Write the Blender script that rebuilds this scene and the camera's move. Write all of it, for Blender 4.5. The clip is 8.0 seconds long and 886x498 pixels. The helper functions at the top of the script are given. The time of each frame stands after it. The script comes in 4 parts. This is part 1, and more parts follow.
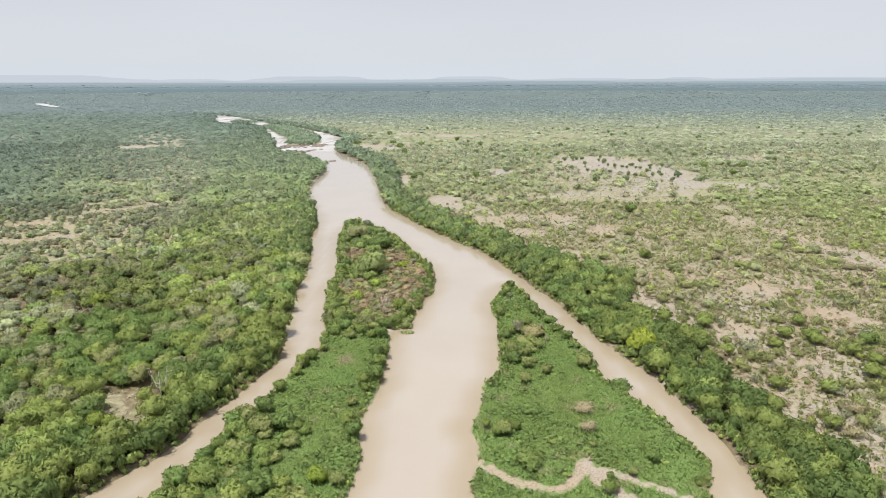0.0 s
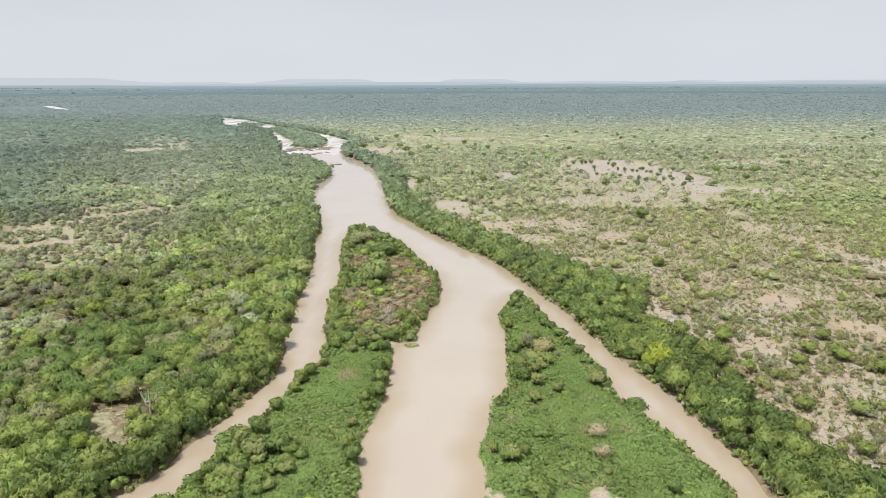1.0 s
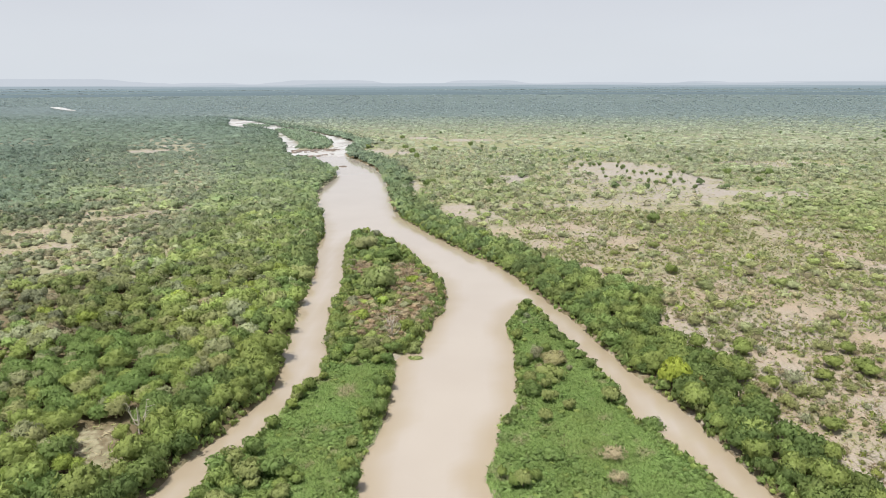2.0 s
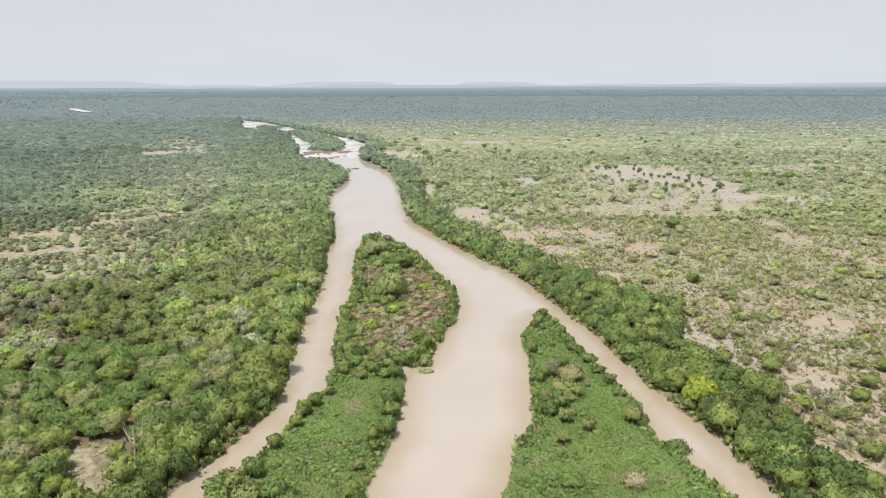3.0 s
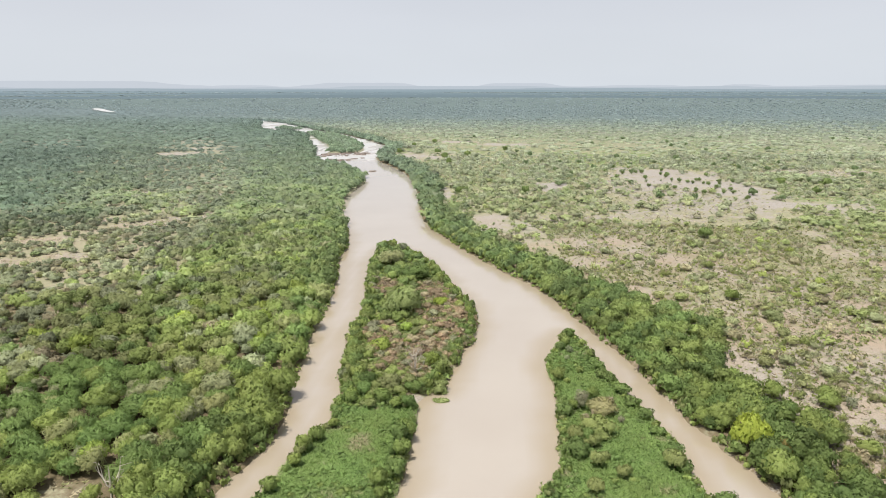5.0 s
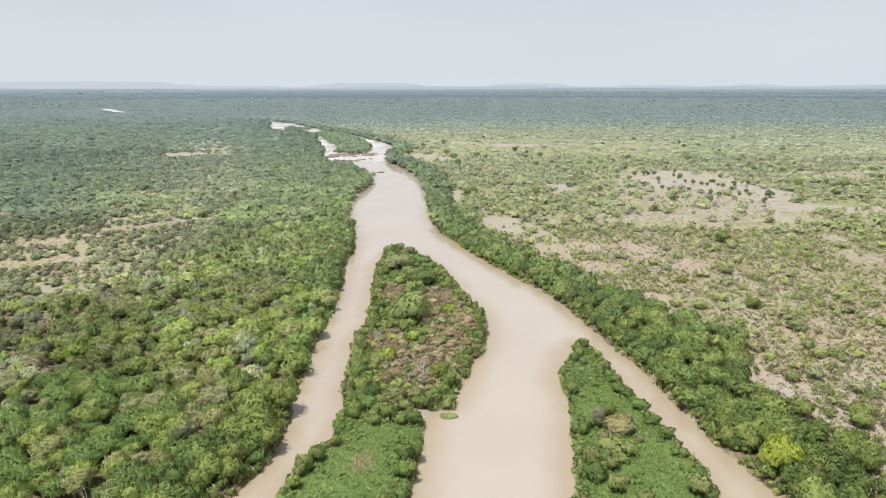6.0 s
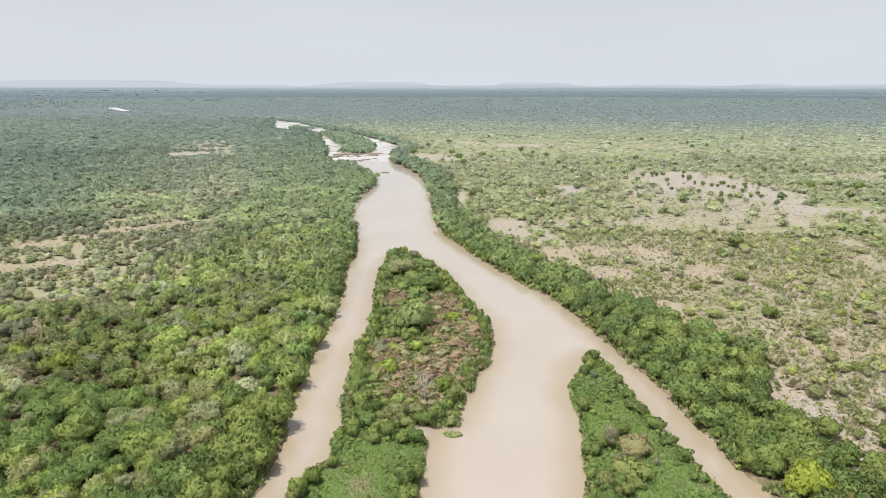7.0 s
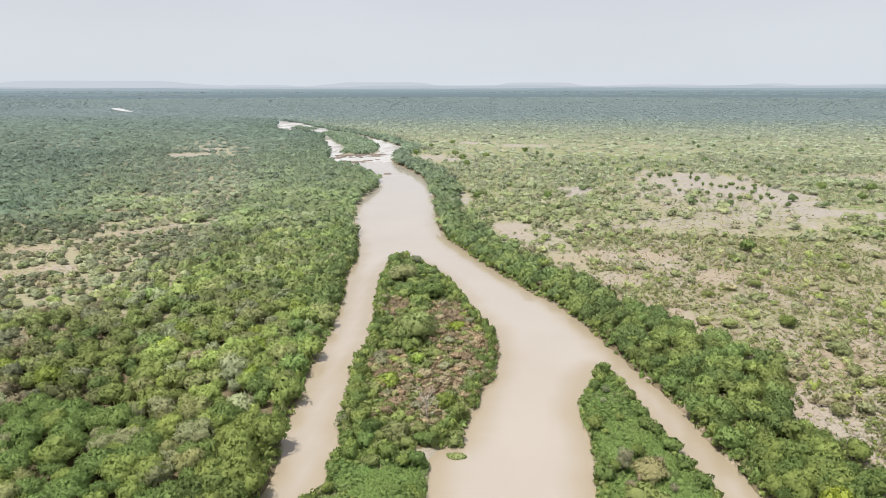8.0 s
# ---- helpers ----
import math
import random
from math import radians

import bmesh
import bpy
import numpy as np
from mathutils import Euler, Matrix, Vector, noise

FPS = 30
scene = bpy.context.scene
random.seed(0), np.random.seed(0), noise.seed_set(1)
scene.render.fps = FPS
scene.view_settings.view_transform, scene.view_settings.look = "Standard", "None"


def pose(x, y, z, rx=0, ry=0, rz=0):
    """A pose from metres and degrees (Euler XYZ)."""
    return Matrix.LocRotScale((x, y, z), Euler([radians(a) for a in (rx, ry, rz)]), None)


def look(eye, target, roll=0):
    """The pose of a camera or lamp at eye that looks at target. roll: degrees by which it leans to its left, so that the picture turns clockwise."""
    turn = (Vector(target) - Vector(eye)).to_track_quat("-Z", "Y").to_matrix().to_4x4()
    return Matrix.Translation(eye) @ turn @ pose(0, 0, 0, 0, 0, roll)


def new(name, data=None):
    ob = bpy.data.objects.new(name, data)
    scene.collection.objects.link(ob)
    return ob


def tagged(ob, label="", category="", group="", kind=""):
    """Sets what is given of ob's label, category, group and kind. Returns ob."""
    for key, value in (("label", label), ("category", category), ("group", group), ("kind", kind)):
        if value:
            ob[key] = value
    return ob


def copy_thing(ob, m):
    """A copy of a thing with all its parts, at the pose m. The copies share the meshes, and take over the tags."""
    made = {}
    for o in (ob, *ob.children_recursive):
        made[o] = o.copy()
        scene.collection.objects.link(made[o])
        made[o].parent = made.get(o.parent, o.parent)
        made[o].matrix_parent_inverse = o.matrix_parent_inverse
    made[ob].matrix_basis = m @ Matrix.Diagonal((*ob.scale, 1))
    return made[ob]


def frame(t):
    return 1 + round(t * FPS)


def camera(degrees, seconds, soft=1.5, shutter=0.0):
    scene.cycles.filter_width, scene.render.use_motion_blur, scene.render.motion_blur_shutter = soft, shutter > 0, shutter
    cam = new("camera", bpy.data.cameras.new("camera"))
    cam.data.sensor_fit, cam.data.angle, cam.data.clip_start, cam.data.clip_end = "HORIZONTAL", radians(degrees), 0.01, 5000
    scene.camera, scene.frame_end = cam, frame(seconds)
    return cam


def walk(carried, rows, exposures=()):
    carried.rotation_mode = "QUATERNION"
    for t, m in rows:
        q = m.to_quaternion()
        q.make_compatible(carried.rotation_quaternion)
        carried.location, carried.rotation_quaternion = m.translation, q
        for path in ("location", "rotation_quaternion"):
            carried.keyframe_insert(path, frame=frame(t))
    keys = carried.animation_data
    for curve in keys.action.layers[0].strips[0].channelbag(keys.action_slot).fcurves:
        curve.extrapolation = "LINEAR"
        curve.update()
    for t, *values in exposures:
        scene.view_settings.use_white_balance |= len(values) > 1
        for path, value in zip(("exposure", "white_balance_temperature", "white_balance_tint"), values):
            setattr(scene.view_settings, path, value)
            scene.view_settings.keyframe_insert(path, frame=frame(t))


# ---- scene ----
cam = camera(69.1, 8.0, soft=0.9)
PATH = [
    (0, (0.661, -4.18, 91.549), (0.655, -2.244, 91.046), -0.2),
    (0.5, (0.821, 1.11, 91.532), (0.805, 3.047, 91.033), -0.2),
    (1, (1.055, 6.414, 91.303), (1.027, 8.351, 90.808), -0.2),
    (2.5, (1.02, 21.577, 91.346), (0.957, 23.515, 90.856), -0.2),
    (3, (0.994, 26.444, 91.26), (0.907, 28.381, 90.773), -0.2),
    (3.5, (1.053, 31.313, 91.277), (0.948, 33.25, 90.791), -0.2),
    (4, (0.908, 36.589, 91.109), (0.788, 38.526, 90.625), -0.2),
    (4.5, (0.648, 41.701, 91.103), (0.515, 43.637, 90.619), -0.1),
    (6, (-0.339, 56.754, 90.621), (-0.512, 58.688, 90.138), -0.1),
    (6.5, (-0.684, 61.702, 90.679), (-0.869, 63.634, 90.195), -0.1),
    (7, (-1.074, 66.946, 90.701), (-1.262, 68.877, 90.216), -0.0),
    (7.5, (-1.416, 72.117, 90.654), (-1.606, 74.049, 90.17), -0.1),
    (8, (-1.88, 77.34, 90.772), (-2.079, 79.27, 90.287), -0.1),
]
walk(cam, [(t, look(eye, target, roll)) for t, eye, target, roll in PATH])

# ---- light ----
SUN_TURN, SUN_HEIGHT = 225.0, 71.0  # compass turn (0: +y, clockwise) and height of the sun, degrees
world = bpy.data.worlds.new("hazy_sky")
scene.world = world
world.use_nodes = True
wn, wl = world.node_tree.nodes, world.node_tree.links
wn.clear()
sky = wn.new("ShaderNodeTexSky")
sky.sky_type, sky.sun_disc = "NISHITA", False
sky.sun_elevation, sky.sun_rotation = radians(SUN_HEIGHT), radians(SUN_TURN)
sky.dust_density, sky.air_density, sky.altitude = 3.0, 1.0, 300
clear_sky = wn.new("ShaderNodeBackground")
clear_sky.inputs["Strength"].default_value = 0.08
wl.new(sky.outputs["Color"], clear_sky.inputs["Color"])
# thin white overcast, faintly streaked, a little brighter low down
coord = wn.new("ShaderNodeTexCoord")
split = wn.new("ShaderNodeSeparateXYZ")
wl.new(coord.outputs["Generated"], split.inputs[0])
height = wn.new("ShaderNodeValToRGB")
height.color_ramp.elements[0].position, height.color_ramp.elements[0].color = 0.0, (0.585, 0.625, 0.675, 1)
height.color_ramp.elements[1].position, height.color_ramp.elements[1].color = 0.35, (0.485, 0.50, 0.545, 1)
mid = height.color_ramp.elements.new(0.10)
mid.color = (0.545, 0.565, 0.61, 1)
wl.new(split.outputs["Z"], height.inputs["Fac"])
stretch = wn.new("ShaderNodeMapping")
stretch.inputs["Scale"].default_value = (1.2, 1.2, 5.0)
wl.new(coord.outputs["Generated"], stretch.inputs["Vector"])
streak = wn.new("ShaderNodeTexNoise")
streak.inputs["Scale"].default_value, streak.inputs["Detail"].default_value = 1.6, 3.0
wl.new(stretch.outputs["Vector"], streak.inputs["Vector"])
soft_streak = wn.new("ShaderNodeMapRange")
soft_streak.inputs["To Min"].default_value, soft_streak.inputs["To Max"].default_value = 0.93, 1.06
wl.new(streak.outputs["Fac"], soft_streak.inputs["Value"])
cloud = wn.new("ShaderNodeBackground")
wl.new(height.outputs["Color"], cloud.inputs["Color"])
wl.new(soft_streak.outputs["Result"], cloud.inputs["Strength"])
veil = wn.new("ShaderNodeMixShader")
veil.inputs["Fac"].default_value = 0.88
wl.new(clear_sky.outputs[0], veil.inputs[1])
wl.new(cloud.outputs[0], veil.inputs[2])
out = wn.new("ShaderNodeOutputWorld")
wl.new(veil.outputs[0], out.inputs["Surface"])

sun = new("sun", bpy.data.lights.new("sun", "SUN"))
sun.data.energy, sun.data.angle, sun.data.color = 4.3, radians(4.0), (1.0, 0.95, 0.87)
_a, _e = radians(SUN_TURN), radians(SUN_HEIGHT)
sun.matrix_world = look((400 * math.sin(_a) * math.cos(_e), 400 * math.cos(_a) * math.cos(_e), 400 * math.sin(_e)), (0, 0, 0))
scene.view_settings.exposure = 0.4

# ---- materials ----


def nodes_of(name):
    mat = bpy.data.materials.new(name)
    mat.use_nodes = True
    nt = mat.node_tree
    nt.nodes.clear()
    return mat, nt.nodes, nt.links


def math_node(n, l, op, a, b=None, c=None):
    m = n.new("ShaderNodeMath")
    m.operation = op
    for i, v in enumerate((a, b, c)):
        if v is None:
            continue
        if isinstance(v, (int, float)):
            m.inputs[i].default_value = v
        else:
            l.new(v, m.inputs[i])
    return m.outputs[0]


def mix_colour(n, l, fac, a, b, blend="MIX"):
    m = n.new("ShaderNodeMix")
    m.data_type, m.blend_type = "RGBA", blend
    for sock, v in ((m.inputs[0], fac), (m.inputs[6], a), (m.inputs[7], b)):
        if isinstance(v, (int, float)):
            sock.default_value = v
        elif isinstance(v, tuple):
            sock.default_value = (*v, 1)
        else:
            l.new(v, sock)
    return m.outputs[2]


def noise_node(n, l, scale, detail=4.0, rough=0.55, vector=None):
    t = n.new("ShaderNodeTexNoise")
    t.inputs["Scale"].default_value, t.inputs["Detail"].default_value, t.inputs["Roughness"].default_value = scale, detail, rough
    l.new(vector or n.new("ShaderNodeNewGeometry").outputs["Position"], t.inputs["Vector"])
    return t.outputs["Fac"]


def ramp(n, l, fac, lo, hi):
    m = n.new("ShaderNodeMapRange")
    m.interpolation_type = "SMOOTHSTEP"
    m.inputs["From Min"].default_value, m.inputs["From Max"].default_value = lo, hi
    l.new(fac, m.inputs["Value"])
    return m.outputs["Result"]


def principled(n, l, colour, rough, bump=None, strength=0.5, distance=0.1, spec=0.3):
    p = n.new("ShaderNodeBsdfPrincipled")
    if isinstance(colour, tuple):
        p.inputs["Base Color"].default_value = (*colour, 1)
    else:
        l.new(colour, p.inputs["Base Color"])
    if isinstance(rough, float):
        p.inputs["Roughness"].default_value = rough
    else:
        l.new(rough, p.inputs["Roughness"])
    p.inputs["Specular IOR Level"].default_value = spec
    if bump is not None:
        b = n.new("ShaderNodeBump")
        b.inputs["Strength"].default_value, b.inputs["Distance"].default_value = strength, distance
        l.new(bump, b.inputs["Height"])
        l.new(b.outputs[0], p.inputs["Normal"])
    return p


def finish(n, l, shader):
    o = n.new("ShaderNodeOutputMaterial")
    l.new(shader, o.inputs["Surface"])


def foliage_material(name):
    """Leaves: the plant's own colour, varied from plant to plant, from spray to spray and in patches."""
    mat, n, l = nodes_of(name)
    base = n.new("ShaderNodeAttribute")
    base.attribute_name = "leaf"
    island = n.new("ShaderNodeNewGeometry")
    plant = n.new("ShaderNodeObjectInfo")
    patch = noise_node(n, l, 0.045, 3.0)
    fine, leafy = noise_node(n, l, 0.8, 2.0, 0.6), ramp(n, l, noise_node(n, l, 3.6, 2.0, 0.7), 0.3, 0.7)
    v = math_node(n, l, "MULTIPLY_ADD", island.outputs["Random Per Island"], 0.10, 0.80)
    v = math_node(n, l, "MULTIPLY_ADD", plant.outputs["Random"], 0.30, math_node(n, l, "ADD", v, 0.0))
    v = math_node(n, l, "MULTIPLY_ADD", fine, 0.35, math_node(n, l, "ADD", v, 0.0))
    v = math_node(n, l, "MULTIPLY_ADD", leafy, 0.36, v)
    hsv = n.new("ShaderNodeHueSaturation")
    l.new(base.outputs["Color"], hsv.inputs["Color"])
    l.new(v, hsv.inputs["Value"])
    l.new(math_node(n, l, "MULTIPLY_ADD", patch, 0.05, 0.475), hsv.inputs["Hue"])
    hsv.inputs["Saturation"].default_value = 0.95
    p = principled(n, l, hsv.outputs["Color"], 0.7, leafy, 0.35, 0.3, spec=0.18)
    t = n.new("ShaderNodeBsdfTranslucent")
    l.new(hsv.outputs["Color"], t.inputs["Color"])
    m = n.new("ShaderNodeMixShader")
    m.inputs["Fac"].default_value = 0.42
    l.new(p.outputs[0], m.inputs[1])
    l.new(t.outputs[0], m.inputs[2])
    finish(n, l, m.outputs[0])
    return mat


def ground_material():
    """Sand, dry grass, green growth and leaf litter, by the ground's own cover; far off, wood cover with haze painted
    in.
    """
    mat, n, l = nodes_of("savanna_ground")
    cover = n.new("ShaderNodeAttribute")
    cover.attribute_name = "cover"
    parts = n.new("ShaderNodeSeparateColor")
    l.new(cover.outputs["Color"], parts.inputs[0])
    big, small, grit = noise_node(n, l, 0.03, 4.0), noise_node(n, l, 0.35, 5.0, 0.65), noise_node(n, l, 2.2, 4.0, 0.7)
    sand = mix_colour(n, l, ramp(n, l, big, 0.35, 0.65), (0.338, 0.274, 0.21), (0.328, 0.295, 0.258))
    place = n.new("ShaderNodeSeparateXYZ")
    l.new(n.new("ShaderNodeNewGeometry").outputs["Position"], place.inputs[0])
    sand = mix_colour(n, l, ramp(n, l, place.outputs["Y"], 380, 560), sand, (0.318, 0.298, 0.28))  # greyer soil upstream
    sand = mix_colour(n, l, ramp(n, l, grit, 0.45, 0.64), sand, (0.20, 0.168, 0.12))
    straw = mix_colour(n, l, ramp(n, l, small, 0.35, 0.7), (0.285, 0.265, 0.182), (0.215, 0.215, 0.132))
    green = mix_colour(n, l, ramp(n, l, small, 0.35, 0.7), (0.15, 0.215, 0.07), (0.09, 0.15, 0.04))
    litter = mix_colour(n, l, ramp(n, l, grit, 0.35, 0.7), (0.10, 0.085, 0.05), (0.19, 0.15, 0.095))
    wobble = math_node(n, l, "MULTIPLY_ADD", small, 1.1, -0.55)
    wobble = math_node(n, l, "MULTIPLY_ADD", grit, 0.6, math_node(n, l, "ADD", wobble, -0.3))
    tract = noise_node(n, l, 0.085, 4.0, 0.6)
    wobble = math_node(n, l, "MULTIPLY_ADD", tract, 1.3, math_node(n, l, "ADD", wobble, -0.65))
    bare = ramp(n, l, math_node(n, l, "ADD", parts.outputs[1], wobble), 0.35, 0.65)
    lush = ramp(n, l, math_node(n, l, "ADD", parts.outputs[0], wobble), 0.35, 0.65)
    dark = ramp(n, l, math_node(n, l, "ADD", parts.outputs[2], wobble), 0.3, 0.7)
    c = mix_colour(n, l, bare, straw, sand)
    c = mix_colour(n, l, lush, c, green)
    c = mix_colour(n, l, dark, c, litter)
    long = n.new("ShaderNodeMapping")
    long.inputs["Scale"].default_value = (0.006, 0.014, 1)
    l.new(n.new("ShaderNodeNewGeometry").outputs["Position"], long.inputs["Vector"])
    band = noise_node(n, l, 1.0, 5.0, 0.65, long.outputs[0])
    # far wood cover, its colour blue-grey with painted haze
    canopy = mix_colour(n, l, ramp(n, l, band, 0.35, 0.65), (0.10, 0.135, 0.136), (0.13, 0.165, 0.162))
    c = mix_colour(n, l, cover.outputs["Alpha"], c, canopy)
    p = principled(n, l, c, 0.95, grit, 0.6, 0.15, 0.1)
    finish(n, l, p.outputs[0])
    return mat


def water_material():
    mat, n, l = nodes_of("muddy_water")
    big = noise_node(n, l, 0.02, 3.0)
    silt = mix_colour(n, l, ramp(n, l, big, 0.3, 0.7), (0.335, 0.298, 0.26), (0.352, 0.316, 0.277))
    depth = n.new("ShaderNodeAttribute")
    depth.attribute_name = "cover"
    channel = n.new("ShaderNodeSeparateColor")
    l.new(depth.outputs["Color"], channel.inputs[0])
    # brown of silty shallows, and of tree reflections painted into narrow channels
    silt = mix_colour(n, l, math_node(n, l, "MULTIPLY", channel.outputs[0], 0.78), silt, (0.275, 0.222, 0.148))
    # white of rapids foam, and of sky reflection painted on the upper reaches
    silt = mix_colour(n, l, math_node(n, l, "MULTIPLY", channel.outputs[1], 0.9), silt, (0.42, 0.43, 0.44))
    wide = n.new("ShaderNodeMapping")
    wide.inputs["Scale"].default_value = (0.25, 0.06, 1)
    l.new(n.new("ShaderNodeNewGeometry").outputs["Position"], wide.inputs["Vector"])
    gloss = math_node(n, l, "MULTIPLY_ADD", noise_node(n, l, 1.0, 4.0, 0.6, wide.outputs[0]), 0.06, 0.05)
    gloss = math_node(n, l, "MULTIPLY_ADD", channel.outputs[1], 0.4, gloss)
    p = principled(n, l, silt, gloss, noise_node(n, l, 1.6, 3.0), 0.04, 0.03, 0.95)
    p.inputs["IOR"].default_value = 1.33
    l.new(math_node(n, l, "MULTIPLY_ADD", channel.outputs[1], -0.8, 0.95), p.inputs["Specular IOR Level"])
    finish(n, l, p.outputs[0])
    return mat


def mottled(name, a, b, scale, rough, bump=0.5):
    mat, n, l = nodes_of(name)
    f, g = noise_node(n, l, scale, 5.0, 0.65), noise_node(n, l, scale * 7, 3.0)
    c = mix_colour(n, l, ramp(n, l, f, 0.35, 0.65), a, b)
    c = mix_colour(n, l, math_node(n, l, "MULTIPLY", g, 0.5), c, tuple(v * 0.6 for v in a))
    finish(n, l, principled(n, l, c, rough, g, bump, 0.05).outputs[0])
    return mat


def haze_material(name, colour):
    """Haze painted as a plain glow over the distance, as pale as the sky behind it."""
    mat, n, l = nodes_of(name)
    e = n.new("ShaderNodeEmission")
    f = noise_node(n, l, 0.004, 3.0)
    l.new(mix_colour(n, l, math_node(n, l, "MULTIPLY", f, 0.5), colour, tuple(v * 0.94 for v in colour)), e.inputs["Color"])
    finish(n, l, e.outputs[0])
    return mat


LEAF = foliage_material("foliage")
GROUND = ground_material()
WATER = water_material()
BARK = mottled("grey_brown_bark", (0.20, 0.155, 0.11), (0.12, 0.095, 0.07), 3.0, 0.9)
DEAD = mottled("bleached_dead_wood", (0.62, 0.57, 0.49), (0.45, 0.40, 0.33), 2.0, 0.85)
ROCK = mottled("brown_river_rock", (0.24, 0.20, 0.17), (0.15, 0.12, 0.105), 0.5, 0.9)
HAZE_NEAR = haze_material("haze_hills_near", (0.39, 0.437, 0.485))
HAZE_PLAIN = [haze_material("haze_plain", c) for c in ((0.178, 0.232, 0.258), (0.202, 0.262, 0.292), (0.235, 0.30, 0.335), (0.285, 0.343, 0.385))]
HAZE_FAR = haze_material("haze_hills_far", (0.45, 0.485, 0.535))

# ---- plan of the river ----


def vnoise(x, y, size, seed=0):
    """Smooth value noise, 0 to 1, with lumps of that size in metres."""
    u, v = np.asarray(x) / size, np.asarray(y) / size
    iu, iv = np.floor(u), np.floor(v)
    fu, fv = u - iu, v - iv
    fu, fv = fu * fu * (3 - 2 * fu), fv * fv * (3 - 2 * fv)

    def h(a, b):
        s = np.sin(a * 127.1 + b * 311.7 + seed * 74.7) * 43758.5453
        return s - np.floor(s)

    return (h(iu, iv) * (1 - fu) + h(iu + 1, iv) * fu) * (1 - fv) + (h(iu, iv + 1) * (1 - fu) + h(iu + 1, iv + 1) * fu) * fv


def fnoise(x, y, size, seed=0):
    return 0.57 * vnoise(x, y, size, seed) + 0.28 * vnoise(x, y, size / 2.1, seed + 3) + 0.15 * vnoise(x, y, size / 4.3, seed + 7)


def smooth(a, lo, hi):
    t = np.clip((a - lo) / (hi - lo), 0, 1)
    return t * t * (3 - 2 * t)


def spline(points, closed=False, n=5):
    """Catmull-Rom curve through the points."""
    p = np.array(points, float)
    if closed:
        p = np.vstack([p[-1:], p, p[:2]])
    else:
        p = np.vstack([2 * p[0] - p[1], p, 2 * p[-1] - p[-2]])
    t = np.linspace(0, 1, n, endpoint=False)[:, None]
    out = []
    for a, b, c, d in zip(p, p[1:], p[2:], p[3:]):
        out.append(0.5 * (2 * b + (c - a) * t + (2 * a - 5 * b + 4 * c - d) * t**2 + (3 * b - a - 3 * c + d) * t**3))
    if not closed:
        out.append(p[-2:-1])
    return np.vstack(out)


LEFT_BANK = [(-170, -420), (-130, 0), (-97, 90), (-80, 127), (-71, 142), (-64, 167), (-57, 193), (-57, 212), (-62, 235), (-66, 272),
             (-73, 336), (-81, 381), (-87, 428), (-109, 513), (-121, 568), (-125, 620), (-126, 690), (-145, 745), (-173, 807),
             (-208, 838), (-232, 890), (-269, 1020), (-322, 1175), (-356, 1290), (-420, 1400), (-505, 1458), (-650, 1840), (-760, 1960)]
RIGHT_BANK = [(40, -420), (60, 0), (70, 90), (74, 140), (71, 160), (67, 181), (61, 200), (55, 222), (50, 249), (40, 281), (34, 302),
              (25, 331), (7, 366), (-10, 398), (-29, 441), (-44, 478), (-57, 552), (-74, 668), (-100, 765), (-138, 856), (-154, 900),
              (-160, 965), (-162, 1060), (-222, 1205), (-330, 1400), (-420, 1530), (-575, 1800), (-740, 1985)]
ISLE_ONE = [(-64, 404), (-61, 356), (-53, 305), (-52, 270), (-47, 235), (-44, 213), (-48.5, 189), (-54, 167), (-58.5, 153), (-60.8, 138),
            (-66.5, 121), (-75, 107), (-80, 60), (-75, -60), (-40, -60), (-24, 60), (-22, 124), (-21, 141), (-23, 156), (-21, 170), (-19, 192),
            (-20, 217), (-19.5, 223), (-14, 232), (-9.5, 250), (-4, 287), (-9, 315), (-17, 337), (-27, 368), (-44, 399), (-58, 416)]
ISLE_TWO = [(31, 281.5), (25, 268), (20, 250), (21, 233), (20, 211), (18, 189), (13, 177), (11, 165), (8, 153), (9, 142), (7, 122),
            (6, 60), (20, -40), (48, -40), (58, 60), (60, 119), (65, 135), (62, 152), (56, 170), (50, 187), (50, 203), (46, 219),
            (41, 237), (36, 262)]
FAR_REACH = [(-1802, 2886), (-1792, 2931), (-1572, 2648), (-1459, 2496), (-1527, 2542), (-1681, 2727)]
ISLE_UPPER = [(-512, 1545), (-478, 1508), (-446, 1492), (-430, 1502), (-448, 1532), (-486, 1568)]
ISLE_FAR = [(-238, 955), (-214, 966), (-194, 985), (-200, 1060), (-248, 1200), (-330, 1365), (-385, 1385), (-347, 1290), (-306, 1180), (-250, 1040)]

_l, _r = spline(LEFT_BANK), spline(RIGHT_BANK)
RIVER = np.vstack([_l, _r[::-1]])
REACH = spline(FAR_REACH, True)
ISLES = [spline(p, True) for p in (ISLE_ONE, ISLE_TWO, ISLE_FAR, ISLE_UPPER)]


def segments(poly, closed):
    q = np.roll(poly, -1, axis=0)
    return (poly, q) if closed else (poly[:-1], q[:-1])


def edge_distance(x, y, poly, closed=True):
    a, b = segments(poly, closed)
    best = np.full(len(x), 1e9)
    d = b - a
    n = (d**2).sum(1) + 1e-9
    for s in range(0, len(x), 20000):
        px, py = x[s:s + 20000, None] - a[None, :, 0], y[s:s + 20000, None] - a[None, :, 1]
        t = np.clip((px * d[:, 0] + py * d[:, 1]) / n, 0, 1)
        best[s:s + 20000] = np.sqrt(((px - t * d[:, 0]) ** 2 + (py - t * d[:, 1]) ** 2).min(1))
    return best


